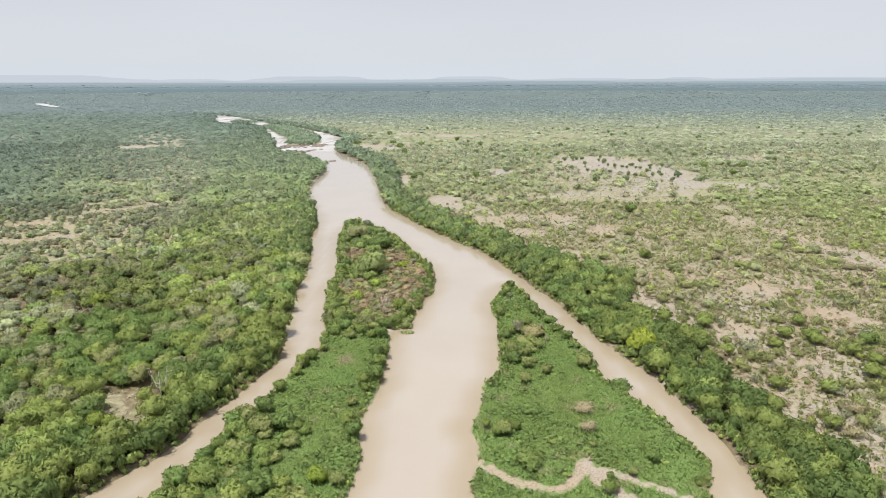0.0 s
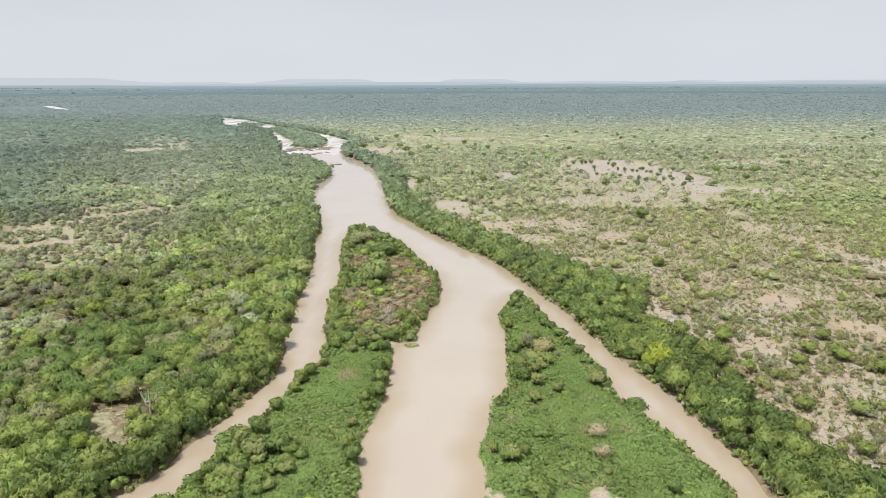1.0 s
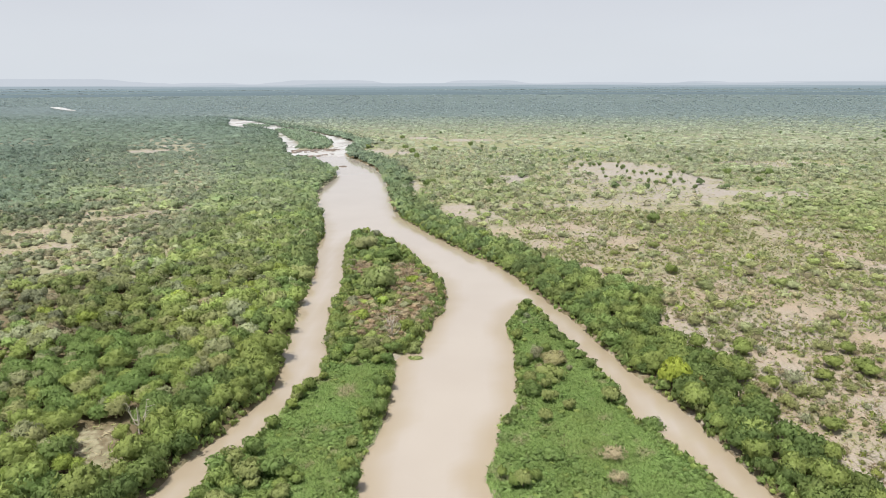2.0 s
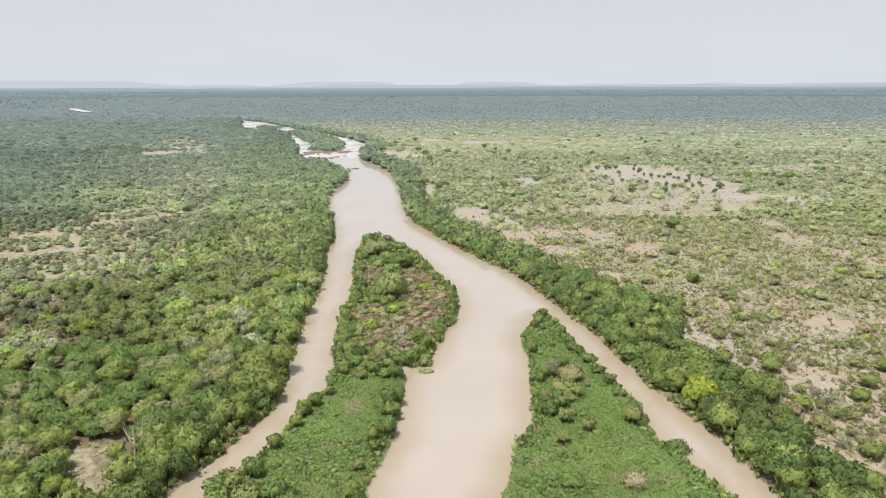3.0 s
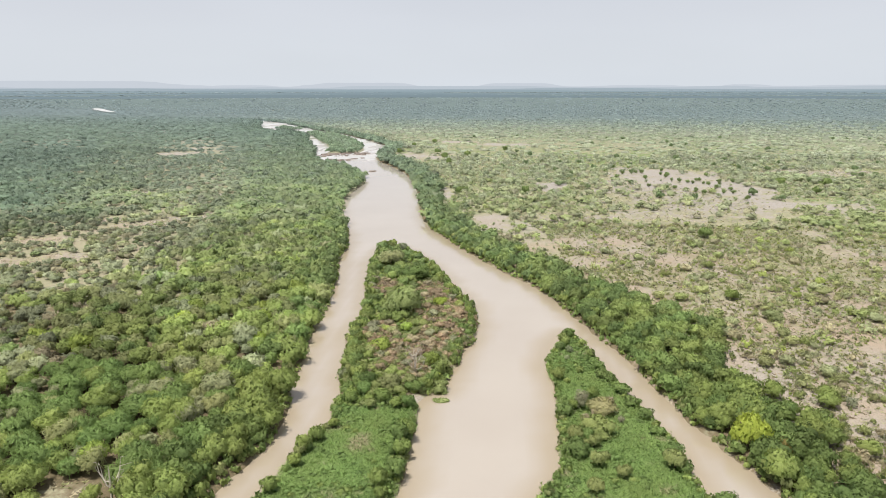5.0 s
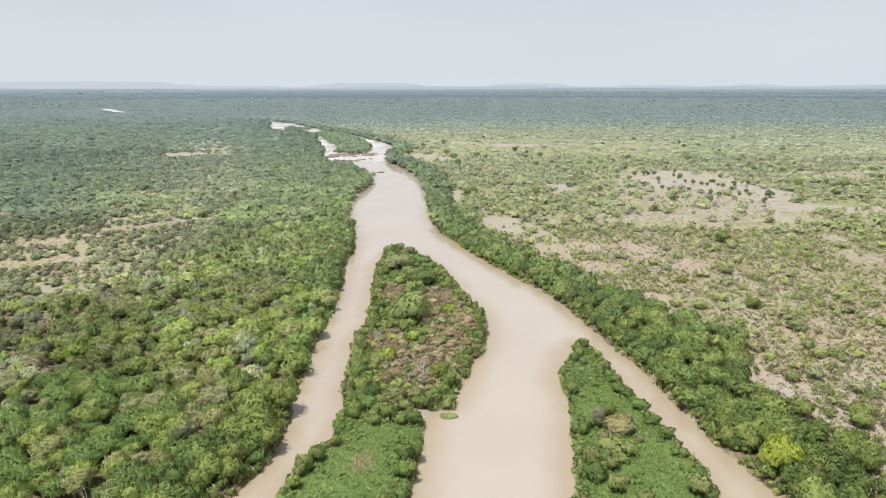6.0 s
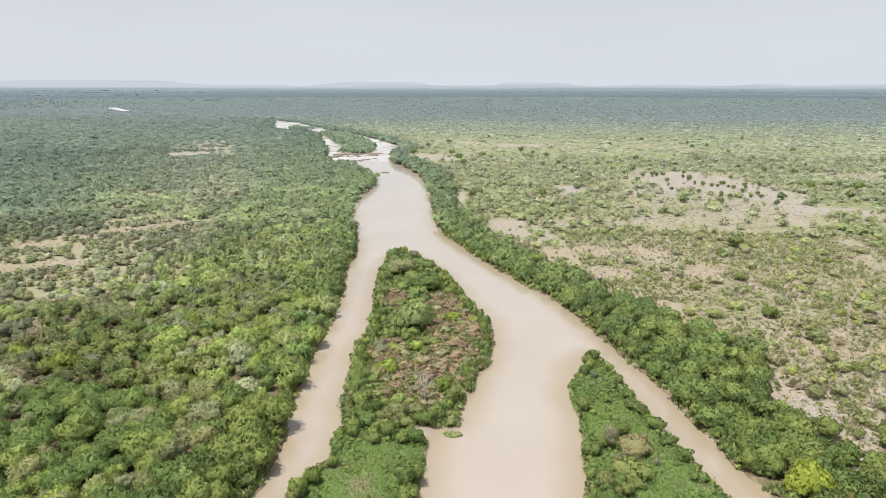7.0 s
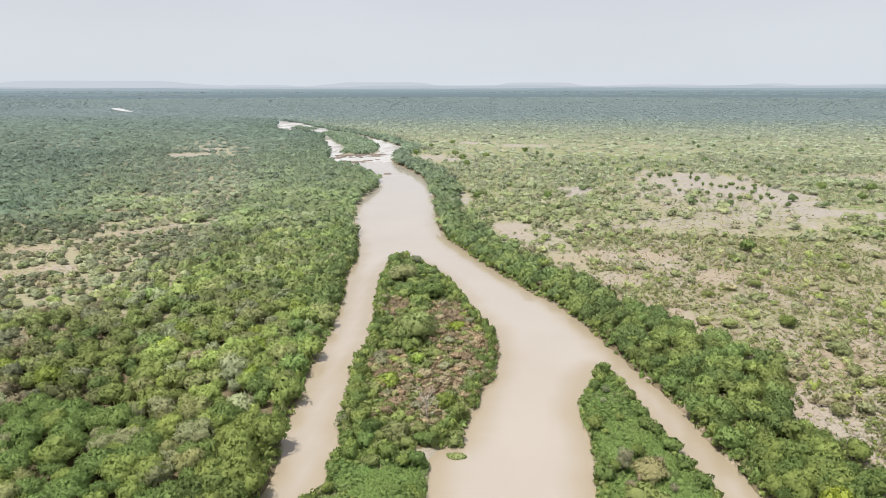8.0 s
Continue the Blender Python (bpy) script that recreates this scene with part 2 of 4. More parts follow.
def inside(x, y, poly):
    a, b = segments(poly, True)
    res = np.zeros(len(x), bool)
    for s in range(0, len(x), 20000):
        px, py = x[s:s + 20000, None], y[s:s + 20000, None]
        up = (a[:, 1] > py) != (b[:, 1] > py)
        cross = a[:, 0] + (py - a[:, 1]) / np.where(b[:, 1] == a[:, 1], 1e-9, b[:, 1] - a[:, 1]) * (b[:, 0] - a[:, 0])
        res[s:s + 20000] = (up & (px < cross)).sum(1) % 2 == 1
    return res


class Land:
    """What lies at plan points: distance from the water (negative in it), which land, height."""

    def __init__(self, x, y):
        self.x, self.y = x, y = np.asarray(x, float).ravel(), np.asarray(y, float).ravel()
        dist = edge_distance(x, y, RIVER)
        wet = inside(x, y, RIVER)
        self.isle = np.zeros(len(x), int)
        for i, poly in enumerate(ISLES, 1):
            dist = np.minimum(dist, edge_distance(x, y, poly))
            within = inside(x, y, poly)
            self.isle[within] = i
            wet &= ~within
        self.shore = np.where(wet, -dist, dist) + (fnoise(x, y, 9, 11) - 0.5) * 3.0
        middle = np.interp(y, [-400, 120, 300, 420, 560, 700, 890, 1200, 1840, 2700, 3300], [-60, 0, -20, -60, -85, -105, -200, -285, -615, -1620, -2470])
        self.left = (x < middle) & (self.isle == 0)
        self.right = (x >= middle) & (self.isle == 0)
        away = np.hypot(x, y)
        bank = smooth(self.shore, -2.0, 1.6)
        lift = np.where(self.left, 1.6, 1.0) * smooth(self.shore, 3, 30) * np.where(self.isle > 0, 0.35, 1.0)
        self.z = -1.6 + 2.6 * bank + lift + (fnoise(x, y, 60, 5) - 0.5) * 1.6 * smooth(self.shore, 6, 40) + (fnoise(x, y, 7, 6) - 0.5) * 0.35 * bank
        self.z += 76 * smooth(away, 3000, 4900) * smooth(self.shore, 10, 60) * smooth(np.hypot((x + 1650) / 420, (y - 2780) / 420), 0.7, 1.6)

    def bare(self, places=None):
        """Sandy clearings, 0 to 1."""
        x, y = self.x, self.y
        b = np.zeros(len(x))
        for cx, cy, rx, ry, turn in places or CLEARINGS:
            c, s = math.cos(radians(turn)), math.sin(radians(turn))
            u, v = (x - cx) * c + (y - cy) * s, -(x - cx) * s + (y - cy) * c
            d = np.sqrt((u / rx) ** 2 + (v / ry) ** 2) + (fnoise(x, y, 16, 21) - 0.5) * 1.5 + (fnoise(x, y, 4.5, 22) - 0.5) * 1.1
            b = np.maximum(b, 1 - smooth(d, 0.85, 1.3))
        return b


# centre, two radii and turn of the open sandy places
CLEARINGS = [(-94, 167, 5.5, 8, 20), (-89.5, 157, 4.5, 8.5, 25), (-232, 452, 24, 11, 25), (-212, 477, 18, 7, 40), (-262, 470, 12, 7, 0), (-190, 501, 16, 5, 30), (-280, 512, 18, 9, 0),
             (-278, 404, 17, 6, 10), (-300, 583, 15, 10, 0), (-322, 520, 22, 6, 15), (-433, 917, 26, 32, 10), (-445, 1000, 22, 26, 10), (-433, 703, 22, 14, 10), (-225, 574, 16, 8, 10), (-112, 186, 4, 4, 0),
             (186, 722, 62, 80, 10), (226, 640, 28, 36, 0), (84, 255, 5, 14, 15), (79, 422, 12, 16, 10), (51, 420, 9, 12, 0), (56, 648, 16, 26, 0), (196, 517, 12, 12, 0),
             (68, 329, 7, 10, 0), (4, 466, 9, 14, 0), (-102, 925, 30, 44, 0), (-44, 610, 9, 24, 10), (0, 493, 10, 16, 0), (107, 217, 7, 10, -30), (155, 232, 12, 7, -30), (140, 268, 8, 7, 0), (97, 389, 8, 12, 0), (250, 560, 40, 18, -10), (21, 1114, 50, 20, 0), (-64, 1160, 40, 20, 0),
             (717, 3606, 13, 24, 0), (779, 3494, 17, 24, 0), (662, 3790, 22, 24, 0), (-369, 2720, 13, 24, 0), (-301, 2793, 17, 24, 0), (811, 3337, 22, 24, 0), (-936, 2808, 13, 24, 0)]
# grassy openings in the wood, likewise
MEADOWS = [(-238, 360, 25, 10, 12), (-272, 396, 20, 8, 10), (201, 455, 6, 20, 0), (196, 407, 10, 22, 0), (207, 365, 13, 24, 10), (216, 318, 10, 28, 10), (100, 505, 60, 18, 0), (372, 770, 70, 30, 0), (50, 376, 10, 15, 0)]
SAND_TRACK = spline([(9, 136), (12, 133), (16, 128.5), (23, 125), (29, 125.5), (32.5, 131), (34.5, 136), (38, 132), (45, 128.5), (53, 123), (60, 117)])
TRACK_SPUR = spline([(36, 132), (38, 126), (42, 119), (43, 108)])


def on_track(x, y):
    return np.minimum(edge_distance(x, y, SAND_TRACK, False) - 1.3, edge_distance(x, y, TRACK_SPUR, False) - 2.2) + (fnoise(x, y, 4, 31) - 0.5) * 1.8

# ---- building helpers ----


def mesh_from(name, verts, tris, mats, mat_index=None, leaf=None, cover=None, flat=True, normals=None):
    """A triangle mesh from arrays, with an optional leaf colour, ground cover or shading normal at each vertex."""
    verts, tris = np.asarray(verts, np.float32), np.asarray(tris, np.int32)
    me = bpy.data.meshes.new(name)
    me.vertices.add(len(verts))
    me.vertices.foreach_set("co", verts.ravel())
    k = tris.shape[1]
    me.loops.add(tris.size)
    me.loops.foreach_set("vertex_index", tris.ravel())
    me.polygons.add(len(tris))
    me.polygons.foreach_set("loop_start", np.arange(0, tris.size, k, dtype=np.int32))
    me.polygons.foreach_set("loop_total", np.full(len(tris), k, np.int32))
    for m in mats:
        me.materials.append(m)
    if mat_index is not None:
        me.polygons.foreach_set("material_index", np.asarray(mat_index, np.int32))
    me.update(calc_edges=True)
    if not flat:
        me.polygons.foreach_set("use_smooth", np.ones(len(tris), bool))
    for key, col in (("leaf", leaf), ("cover", cover)):
        if col is not None:
            c = np.ones((len(verts), 4), np.float32)
            c[:, :np.shape(col)[1]] = col
            me.attributes.new(key, "FLOAT_COLOR", "POINT").data.foreach_set("color", c.ravel())
    if normals is not None:
        me.attributes.new("custom_normal", "FLOAT_VECTOR", "POINT").data.foreach_set("vector", np.asarray(normals, np.float32).ravel())
        me.update()
    return me


def part(name, me, parent, label=""):
    ob = new(name, me)
    ob.parent = parent
    return tagged(ob, label)


def icosphere(level):
    bm = bmesh.new()
    bmesh.ops.create_icosphere(bm, subdivisions=level, radius=1)
    v = np.array([p.co[:] for p in bm.verts])
    f = np.array([[p.index for p in q.verts] for q in bm.faces])
    bm.free()
    return v, f


ICO1, ICO2 = icosphere(1), icosphere(2)
DOME = (ICO1[0], ICO1[1][ICO1[0][ICO1[1]].mean(1)[:, 2] > -0.55])


def unit(a):
    return a / (np.linalg.norm(a, axis=-1, keepdims=True) + 1e-9)


class Shape:
    """Gathers vertices and triangles with a material index, shading normals and a tint."""

    def __init__(self):
        self.v, self.t, self.m, self.nn, self.k, self.n = [], [], [], [], [], 0

    def add(self, v, t, m=0, normals=None, tint=1.0):
        v, t = np.asarray(v, float), np.asarray(t, int)
        if normals is None:
            face = np.cross(v[t[:, 1]] - v[t[:, 0]], v[t[:, 2]] - v[t[:, 0]])
            normals = np.zeros(v.shape)
            for c in range(3):
                np.add.at(normals, t[:, c], face)
        else:
            normals = np.asarray(normals, float)
            face = np.cross(v[t[:, 1]] - v[t[:, 0]], v[t[:, 2]] - v[t[:, 0]])
            t = np.where(((face * normals[t].mean(1)).sum(1) < 0)[:, None], t[:, [0, 2, 1]], t)
        self.v.append(v), self.t.append(t + self.n), self.m.append(np.full(len(t), m))
        self.nn.append(unit(np.asarray(normals, float))), self.k.append(np.broadcast_to(np.asarray(tint, float), (len(v),)))
        self.n += len(v)
        return self

    def tube(self, path, radii, sides=6, m=0):
        path = np.asarray(path, float)
        rings, out = [], []
        for i, p in enumerate(path):
            d = path[min(i + 1, len(path) - 1)] - path[max(i - 1, 0)]
            d /= np.linalg.norm(d) + 1e-9
            u = np.cross(d, (0.31, 0.95, 0.1))
            u /= np.linalg.norm(u) + 1e-9
            w = np.cross(d, u)
            a = np.linspace(0, 2 * np.pi, sides, endpoint=False)
            out.append(np.cos(a)[:, None] * u + np.sin(a)[:, None] * w)
            rings.append(p + radii[i] * out[-1])
        t = []
        for i in range(len(path) - 1):
            for j in range(sides):
                a, b = i * sides + j, i * sides + (j + 1) % sides
                t += [(a, b, b + sides), (a, b + sides, a + sides)]
        top = (len(path) - 1) * sides
        t += [(top, top + j, top + j + 1) for j in range(1, sides - 1)]
        return self.add(np.vstack(rings), t, m, np.vstack(out))

    def done(self):
        return np.vstack(self.v), np.vstack(self.t), np.concatenate(self.m), np.vstack(self.nn), np.concatenate(self.k)


def crown(rng, lobes, leaves, size, core=0.72, low=0.35, spread=0.50, lobe=0.50, wisp=0.0, broad=0.85, lift=0.3, dome=0.74, calm=0.0):
    """A leafy crown one unit in radius and one unit high, its top at z = 1: one broad dome with lesser boughs swelling out of it,
    each a rough core feathered with many small leaf sprays that reach outward and up."""
    s = Shape()
    flat = np.array([1.0, 1.0, 0.64])
    ang = rng.random() * 6.28 + np.arange(lobes) * 2.399
    up = np.radians((2 if low > 0.32 else -35) + 62 * rng.random(lobes) + (0 if low > 0.32 else 30 * rng.random(lobes)))
    lr = lobe * (0.5 + 0.5 * rng.random(lobes))
    lr[0] = dome
    c = np.stack([np.cos(ang) * np.cos(up), np.sin(ang) * np.cos(up), np.sin(up) * 0.64], 1) * spread * (0.8 + 0.45 * rng.random((lobes, 1))) + [0, 0, 0.46]
    c[0] = (0, 0, 0.46)
    form = np.stack([0.78 + 0.5 * rng.random(lobes), 0.78 + 0.5 * rng.random(lobes), 0.75 + 0.5 * rng.random(lobes)], 1)
    form[0] = (0.9 + 0.2 * rng.random(), 0.9 + 0.2 * rng.random(), 1)
    tint = 0.9 + 0.2 * rng.random(lobes)
    if core:
        for i in range(lobes):
            v, f = DOME
            p = c[i] + v * (0.66 + 0.34 * rng.random((len(v), 1))) * lr[i] * core * flat * form[i]
            s.add(p, f, 0, unit(v * 0.6 + unit(p - [0, 0, 0.2]) * 0.5 + rng.normal(size=v.shape) * 0.12 + [0, 0, calm]), 0.95 * tint[i])
    n = leaves
    pick = rng.choice(lobes, n, p=lr**2 / (lr**2).sum())
    d = rng.normal(size=(n, 3))
    d[:, 2] = np.abs(d[:, 2]) * 0.9 - 0.45 * rng.random(n)
    d = unit(d)
    z = size * (0.55 + 0.95 * rng.random((n, 1)) ** 1.3)
    p = c[pick] + d * lr[pick, None] * flat * form[pick] * (0.70 + (0.26 + wisp) * rng.random((n, 1)))
    nrm = unit(d * 0.7 + unit(p - [0, 0, 0.2]) * 0.3 + rng.normal(size=(n, 3)) * 0.13 + [0, 0, calm])
    face = unit(nrm + rng.normal(size=(n, 3)) * 0.38)
    way = d * [1, 1, 0.3] + np.array([0, 0, lift]) + rng.normal(size=(n, 3)) * 0.7
    way = unit(unit(way - face * (way * face).sum(1)[:, None]) + nrm * 0.3)
    side = unit(np.cross(way, face)) * z * broad * (0.7 + 0.6 * rng.random((n, 1)))
    q = np.stack([p - side * 0.5 - way * z * 0.4, p + side * 0.5 - way * z * 0.3, p + way * z * 0.65], 1).reshape(-1, 3)
    shade = np.repeat(tint[pick] * (0.95 + 0.1 * rng.random(n)), 3)
    return s.add(q, np.arange(n * 3).reshape(-1, 3), 0, np.repeat(nrm, 3, 0), shade)


def stems(s, rng, limbs, m, top=0.55, r=0.055):
    """A tapered trunk with limbs that reach into the crown."""
    lean = rng.normal(size=2) * 0.08
    fork = top * 0.45
    s.tube([(0, 0, -0.06), (lean[0] * 0.5, lean[1] * 0.5, fork * 0.6), (lean[0], lean[1], fork)], [r * 1.3, r, r * 0.85], 5, m)
    for i in range(limbs):
        a = i * 6.283 / limbs + rng.random()
        e = np.array([math.cos(a) * 0.5, math.sin(a) * 0.5, top + 0.2 * rng.random()])
        s.tube([(lean[0], lean[1], fork * 0.9), (lean[0] + e[0] * 0.45, lean[1] + e[1] * 0.45, fork + (e[2] - fork) * 0.6), e], [r * 0.7, r * 0.45, r * 0.2], 4, m)
    return s


def scatter(name, protos, x, y, z, r, h, colours, label, category, seed=1, mats=None, group=""):
    """Many plants joined into one object that nobody could count."""
    rng = np.random.default_rng(seed)
    n = len(x)
    pick, turn = rng.integers(0, len(protos), n), rng.random(n) * 6.283
    vs, ts, ms, cs, ns, base = [], [], [], [], [], 0
    for k, (pv, pt, pm, pn, pk) in enumerate(protos):
        i = np.nonzero(pick == k)[0]
        if not len(i):
            continue
        ca, sa = np.cos(turn[i])[:, None], np.sin(turn[i])[:, None]
        sx, sz = r[i][:, None] * (0.9 + 0.2 * rng.random((len(i), 1))), h[i][:, None]
        vx = (pv[:, 0] * ca - pv[:, 1] * sa) * sx + x[i][:, None]
        vy = (pv[:, 0] * sa + pv[:, 1] * ca) * sx + y[i][:, None]
        vz = pv[:, 2] * sz + z[i][:, None]
        vs.append(np.stack([vx, vy, vz], 2).reshape(-1, 3))
        ns.append(unit(np.stack([(pn[:, 0] * ca - pn[:, 1] * sa) / sx, (pn[:, 0] * sa + pn[:, 1] * ca) / sx, pn[:, 2] / sz], 2).reshape(-1, 3)))
        ts.append((pt[None] + (np.arange(len(i)) * len(pv))[:, None, None] + base).reshape(-1, 3))
        ms.append(np.tile(pm, len(i)))
        cs.append((colours[i][:, None] * pk[None, :, None]).reshape(-1, 3))
        base += len(i) * len(pv)
    me = mesh_from(name, np.vstack(vs), np.vstack(ts), mats or [LEAF, BARK], np.concatenate(ms), np.vstack(cs), normals=np.vstack(ns))
    return tagged(new(name, me), label, category, group, "stuff")


def jittered(x0, x1, y0, y1, step, seed, shake=0.95):
    """Plan points on a shaken grid."""
    rng = np.random.default_rng(seed)
    gx, gy = np.meshgrid(np.arange(x0, x1, step), np.arange(y0, y1, step))
    gx[1::2] += step / 2
    gx, gy = gx.ravel(), gy.ravel()
    return gx + (rng.random(len(gx)) - 0.5) * step * shake, gy + (rng.random(len(gx)) - 0.5) * step * shake


def spread_over(y0, y1, step, seed, shake=0.95):
    """Shaken grid over the stretch of land that the flight overlooks."""
    x, y = jittered(-0.9 * max(y1, 60) - 30, 0.78 * max(y1, 60) + 30, y0, y1, step, seed, shake)
    keep = (x > -0.9 * np.maximum(y, 60) - 30) & (x < 0.78 * np.maximum(y, 60) + 30)
    return x[keep], y[keep]


# leaf colours
DEEP, GREEN, OLIVE = np.array((0.153, 0.22, 0.066)), np.array((0.232, 0.287, 0.08)), np.array((0.255, 0.272, 0.115))
LIME, GREY, STRAW = np.array((0.28, 0.35, 0.055)), np.array((0.26, 0.28, 0.175)), np.array((0.36, 0.305, 0.205))
RUST, REED = np.array((0.335, 0.238, 0.165)), np.array((0.142, 0.214, 0.066))
# far leaf colours, with the haze of distance already mixed in
HAZY_GREEN, HAZY_BLUE = np.array((0.25, 0.305, 0.27)), np.array((0.16, 0.208, 0.215))


def blend(weights, colours, rng, own=0.7, shake=0.26):
    """One colour a plant, drawn by weight and mixed a little with its neighbours in kind."""
    w = np.maximum(np.stack(np.broadcast_arrays(*weights), 1), 1e-6)
    w = w / w.sum(1)[:, None]
    pick = (rng.random(len(w))[:, None] > np.cumsum(w, 1)).sum(1).clip(0, len(colours) - 1)
    c = np.array(colours)
    mean = w @ c
    return (c[pick] * own + mean * (1 - own)) * (1 - shake + 2 * shake * rng.random((len(w), 1)))


def brown_patch(x, y):
    """The withered middle of the first island."""
    d = np.minimum(((x + 16) / 11.5) ** 2 + ((y - 284) / 29) ** 2, ((x + 41) / 5) ** 2 + ((y - 274) / 9) ** 2)
    d = np.minimum(d, ((x + 25) / 10) ** 2 + ((y - 318) / 22) ** 2)
    d = np.minimum(d, ((x + 49) / 6) ** 2 + ((y - 331) / 12) ** 2)
    d = np.minimum(d, ((x + 27) / 10) ** 2 + ((y - 252) / 17) ** 2)
    return (1 - smooth(d + 1.6 * (fnoise(x, y, 9, 41) - 0.5), 0.8, 2.0)) * 0.78


def tan_top(x, y):
    """Dry vines over the bushes of the second island."""
    return 1 - smooth(np.hypot((x - 32) / 8, (y - 211) / 15) + 0.5 * (fnoise(x, y, 5, 42) - 0.5), 0.6, 1.1)


# places of trees that stand for themselves, with the room that they keep free
SINGLES = [(67.6, 200.5, 6), (73, 194, 2.5), (55.5, 179, 3), (-29.5, 128, 3), (20, 134, 3), (40, 160, 3),
           (39.5, 149, 3), (-81.3, 164.5, 3), (-82.5, 159, 3.6), (-23.3, 240.2, 4.4), (-23.8, 235.5, 3.4), (113.5, 300, 4), (108, 320, 3)]
SINGLES += [(29.5, 205, 4.5), (33, 217, 3.8), (23.5, 194, 2.4), (22.5, 215, 2)]
SINGLES += [(-35, 296, 6.5), (-51, 369, 5.6), (-35.5, 345, 5.6), (-20.6, 308.7, 2.6), (-37.7, 258.8, 2.7), (-37.0, 228.9, 2.1), (-29.8, 227.5, 2.9), (-18.5, 246.7, 2.2), (-14.8, 229.1, 2.5), (-33.7, 284.3, 1.4), (-44.4, 278.9, 2.0)]


def scrub(x, y):
    """Dry grey scrub, thin on the ground, behind the forest's edge."""
    patch = fnoise(x, y, 38, 51)
    near = 0.95 - smooth(np.hypot((x + 215) / 120, (y - 395) / 125) + 0.6 * (patch - 0.5), 0.5, 1.1)
    far = 0.9 - smooth(np.hypot((x + 0.42 * y + 20) / 80, (y - 850) / 480) + 0.6 * (patch - 0.5), 0.5, 1.1)
    depth = np.interp(y, [200, 428, 568, 690, 900, 1400], [-57, -87, -121, -126, -235, -420]) - x  # distance from the river
    return np.clip(np.maximum(near, far), 0, 1) * smooth(depth + 50 * (patch - 0.5), 60, 125)


def open_flats(x, y):
    """Thinly grown tan flats round the grey clearing."""
    return 1 - smooth(np.hypot((x - 170) / 85, (y - 640) / 170) + 0.7 * (fnoise(x, y, 40, 64) - 0.5), 0.6, 1.15)


def vegetation(land, rng):
    """For plan points: chance of a plant, its radius, height and colour."""
    x, y, s = land.x, land.y, land.shore
    n = len(x)
    bare = np.maximum(land.bare(), 0.9 * land.bare(MEADOWS))
    patch, wide = fnoise(x, y, 38, 51), fnoise(x, y, 140, 52)
    chance, r, h = np.zeros(n), np.ones(n), np.ones(n)
    one = np.ones(n)
    col = np.zeros((n, 3))
    u = rng.random(n)
    # forest beside the left bank
    m = land.left
    edge = smooth(-s, -26, -8)
    inland = smooth(s + 50 * (wide - 0.5), 60, 150)
    thin = np.clip(np.maximum(smooth(wide * 0.6 + patch * 0.4, 0.52, 0.72) * inland, scrub(x, y)), 0, 1)
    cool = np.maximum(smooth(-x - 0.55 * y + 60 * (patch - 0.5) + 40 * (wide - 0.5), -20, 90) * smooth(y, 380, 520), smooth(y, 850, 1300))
    chance[m] = ((0.97 - 0.2 * thin) * (1 - np.clip(1.2 * bare, 0, 0.86)))[m]
    r[m] = ((3.0 + 3.4 * u**1.4 + 0.4 * edge - 0.3 * inland) * (1 - 0.26 * thin) * (1 - 0.5 * bare))[m]
    h[m] = ((4.4 + 3.4 * u**1.2 + 1.0 * edge) * (1 - 0.42 * thin) * (1 - 0.4 * bare))[m]
    c = blend([0.25 + 1.6 * edge, (1.0 - 0.35 * inland) * (1 - 0.75 * thin), 0.55 + 0.8 * inland, 0.07 * (1 - thin), 0.22 + 0.4 * inland + 2.6 * thin, 0.03 + 0.8 * thin], [DEEP, GREEN, OLIVE, LIME, GREY, STRAW * 0.88], rng, 0.5 + 0.35 * (1 - smooth(y, 220, 450))[:, None], 0.28)
    stand = 0.8 + 0.45 * smooth(fnoise(x, y, 55, 58), 0.3, 0.7)
    c = c * (1 + 0.1 * thin[:, None])
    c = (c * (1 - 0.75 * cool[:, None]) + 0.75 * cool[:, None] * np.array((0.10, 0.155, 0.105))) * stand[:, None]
    col[m] = c[m]
    chance[m & (bare > 0.3) & (y < 200)] = 0
    # green belt, then open savanna, beyond the right bank
    m = land.right
    belt = 1 - smooth(s + (fnoise(x, y, 30, 53) - 0.5) * 22 - 7 * smooth(y, 170, 205) * (1 - smooth(y, 320, 370)) - 9 * smooth(y, 255, 275) * (1 - smooth(y, 320, 350)), 15, 30)
    dense = smooth(patch * 0.5 + wide * 0.5, 0.40, 0.64)
    hollow = np.zeros(n)
    for gx0, gy0, gw, gh in ((268, 500, 50, 60), (330, 540, 60, 60), (285, 425, 45, 45), (262, 372, 22, 30), (300, 720, 30, 22)):  # leafy hollows
        hollow = np.maximum(hollow, 1 - smooth(np.hypot((x - gx0) / gw, (y - gy0) / gh) + 0.9 * (fnoise(x, y, 22, 59) - 0.5), 0.6, 1.2))
    dense = np.maximum(dense, 1.25 * hollow)
    flats = open_flats(x, y)
    band = smooth(fnoise(x + 0.4 * y, y, 210, 60), 0.38, 0.6)
    dense = np.maximum(dense, 1.1 * smooth(y, 400, 520) * (1 - smooth(x + 60 * (patch - 0.5), 40, 110)))
    dense = dense * (1 - smooth(y, 760, 900)) + smooth(y, 760, 900) * (0.25 + 0.75 * band)
    chance[m] = np.maximum(belt * 0.97, (0.33 + 0.6 * dense) * (0.4 + 1.0 * smooth(fnoise(x, y, 13, 57), 0.35, 0.65)) * (1 - 0.93 * bare) * (1 - 0.5 * flats))[m]
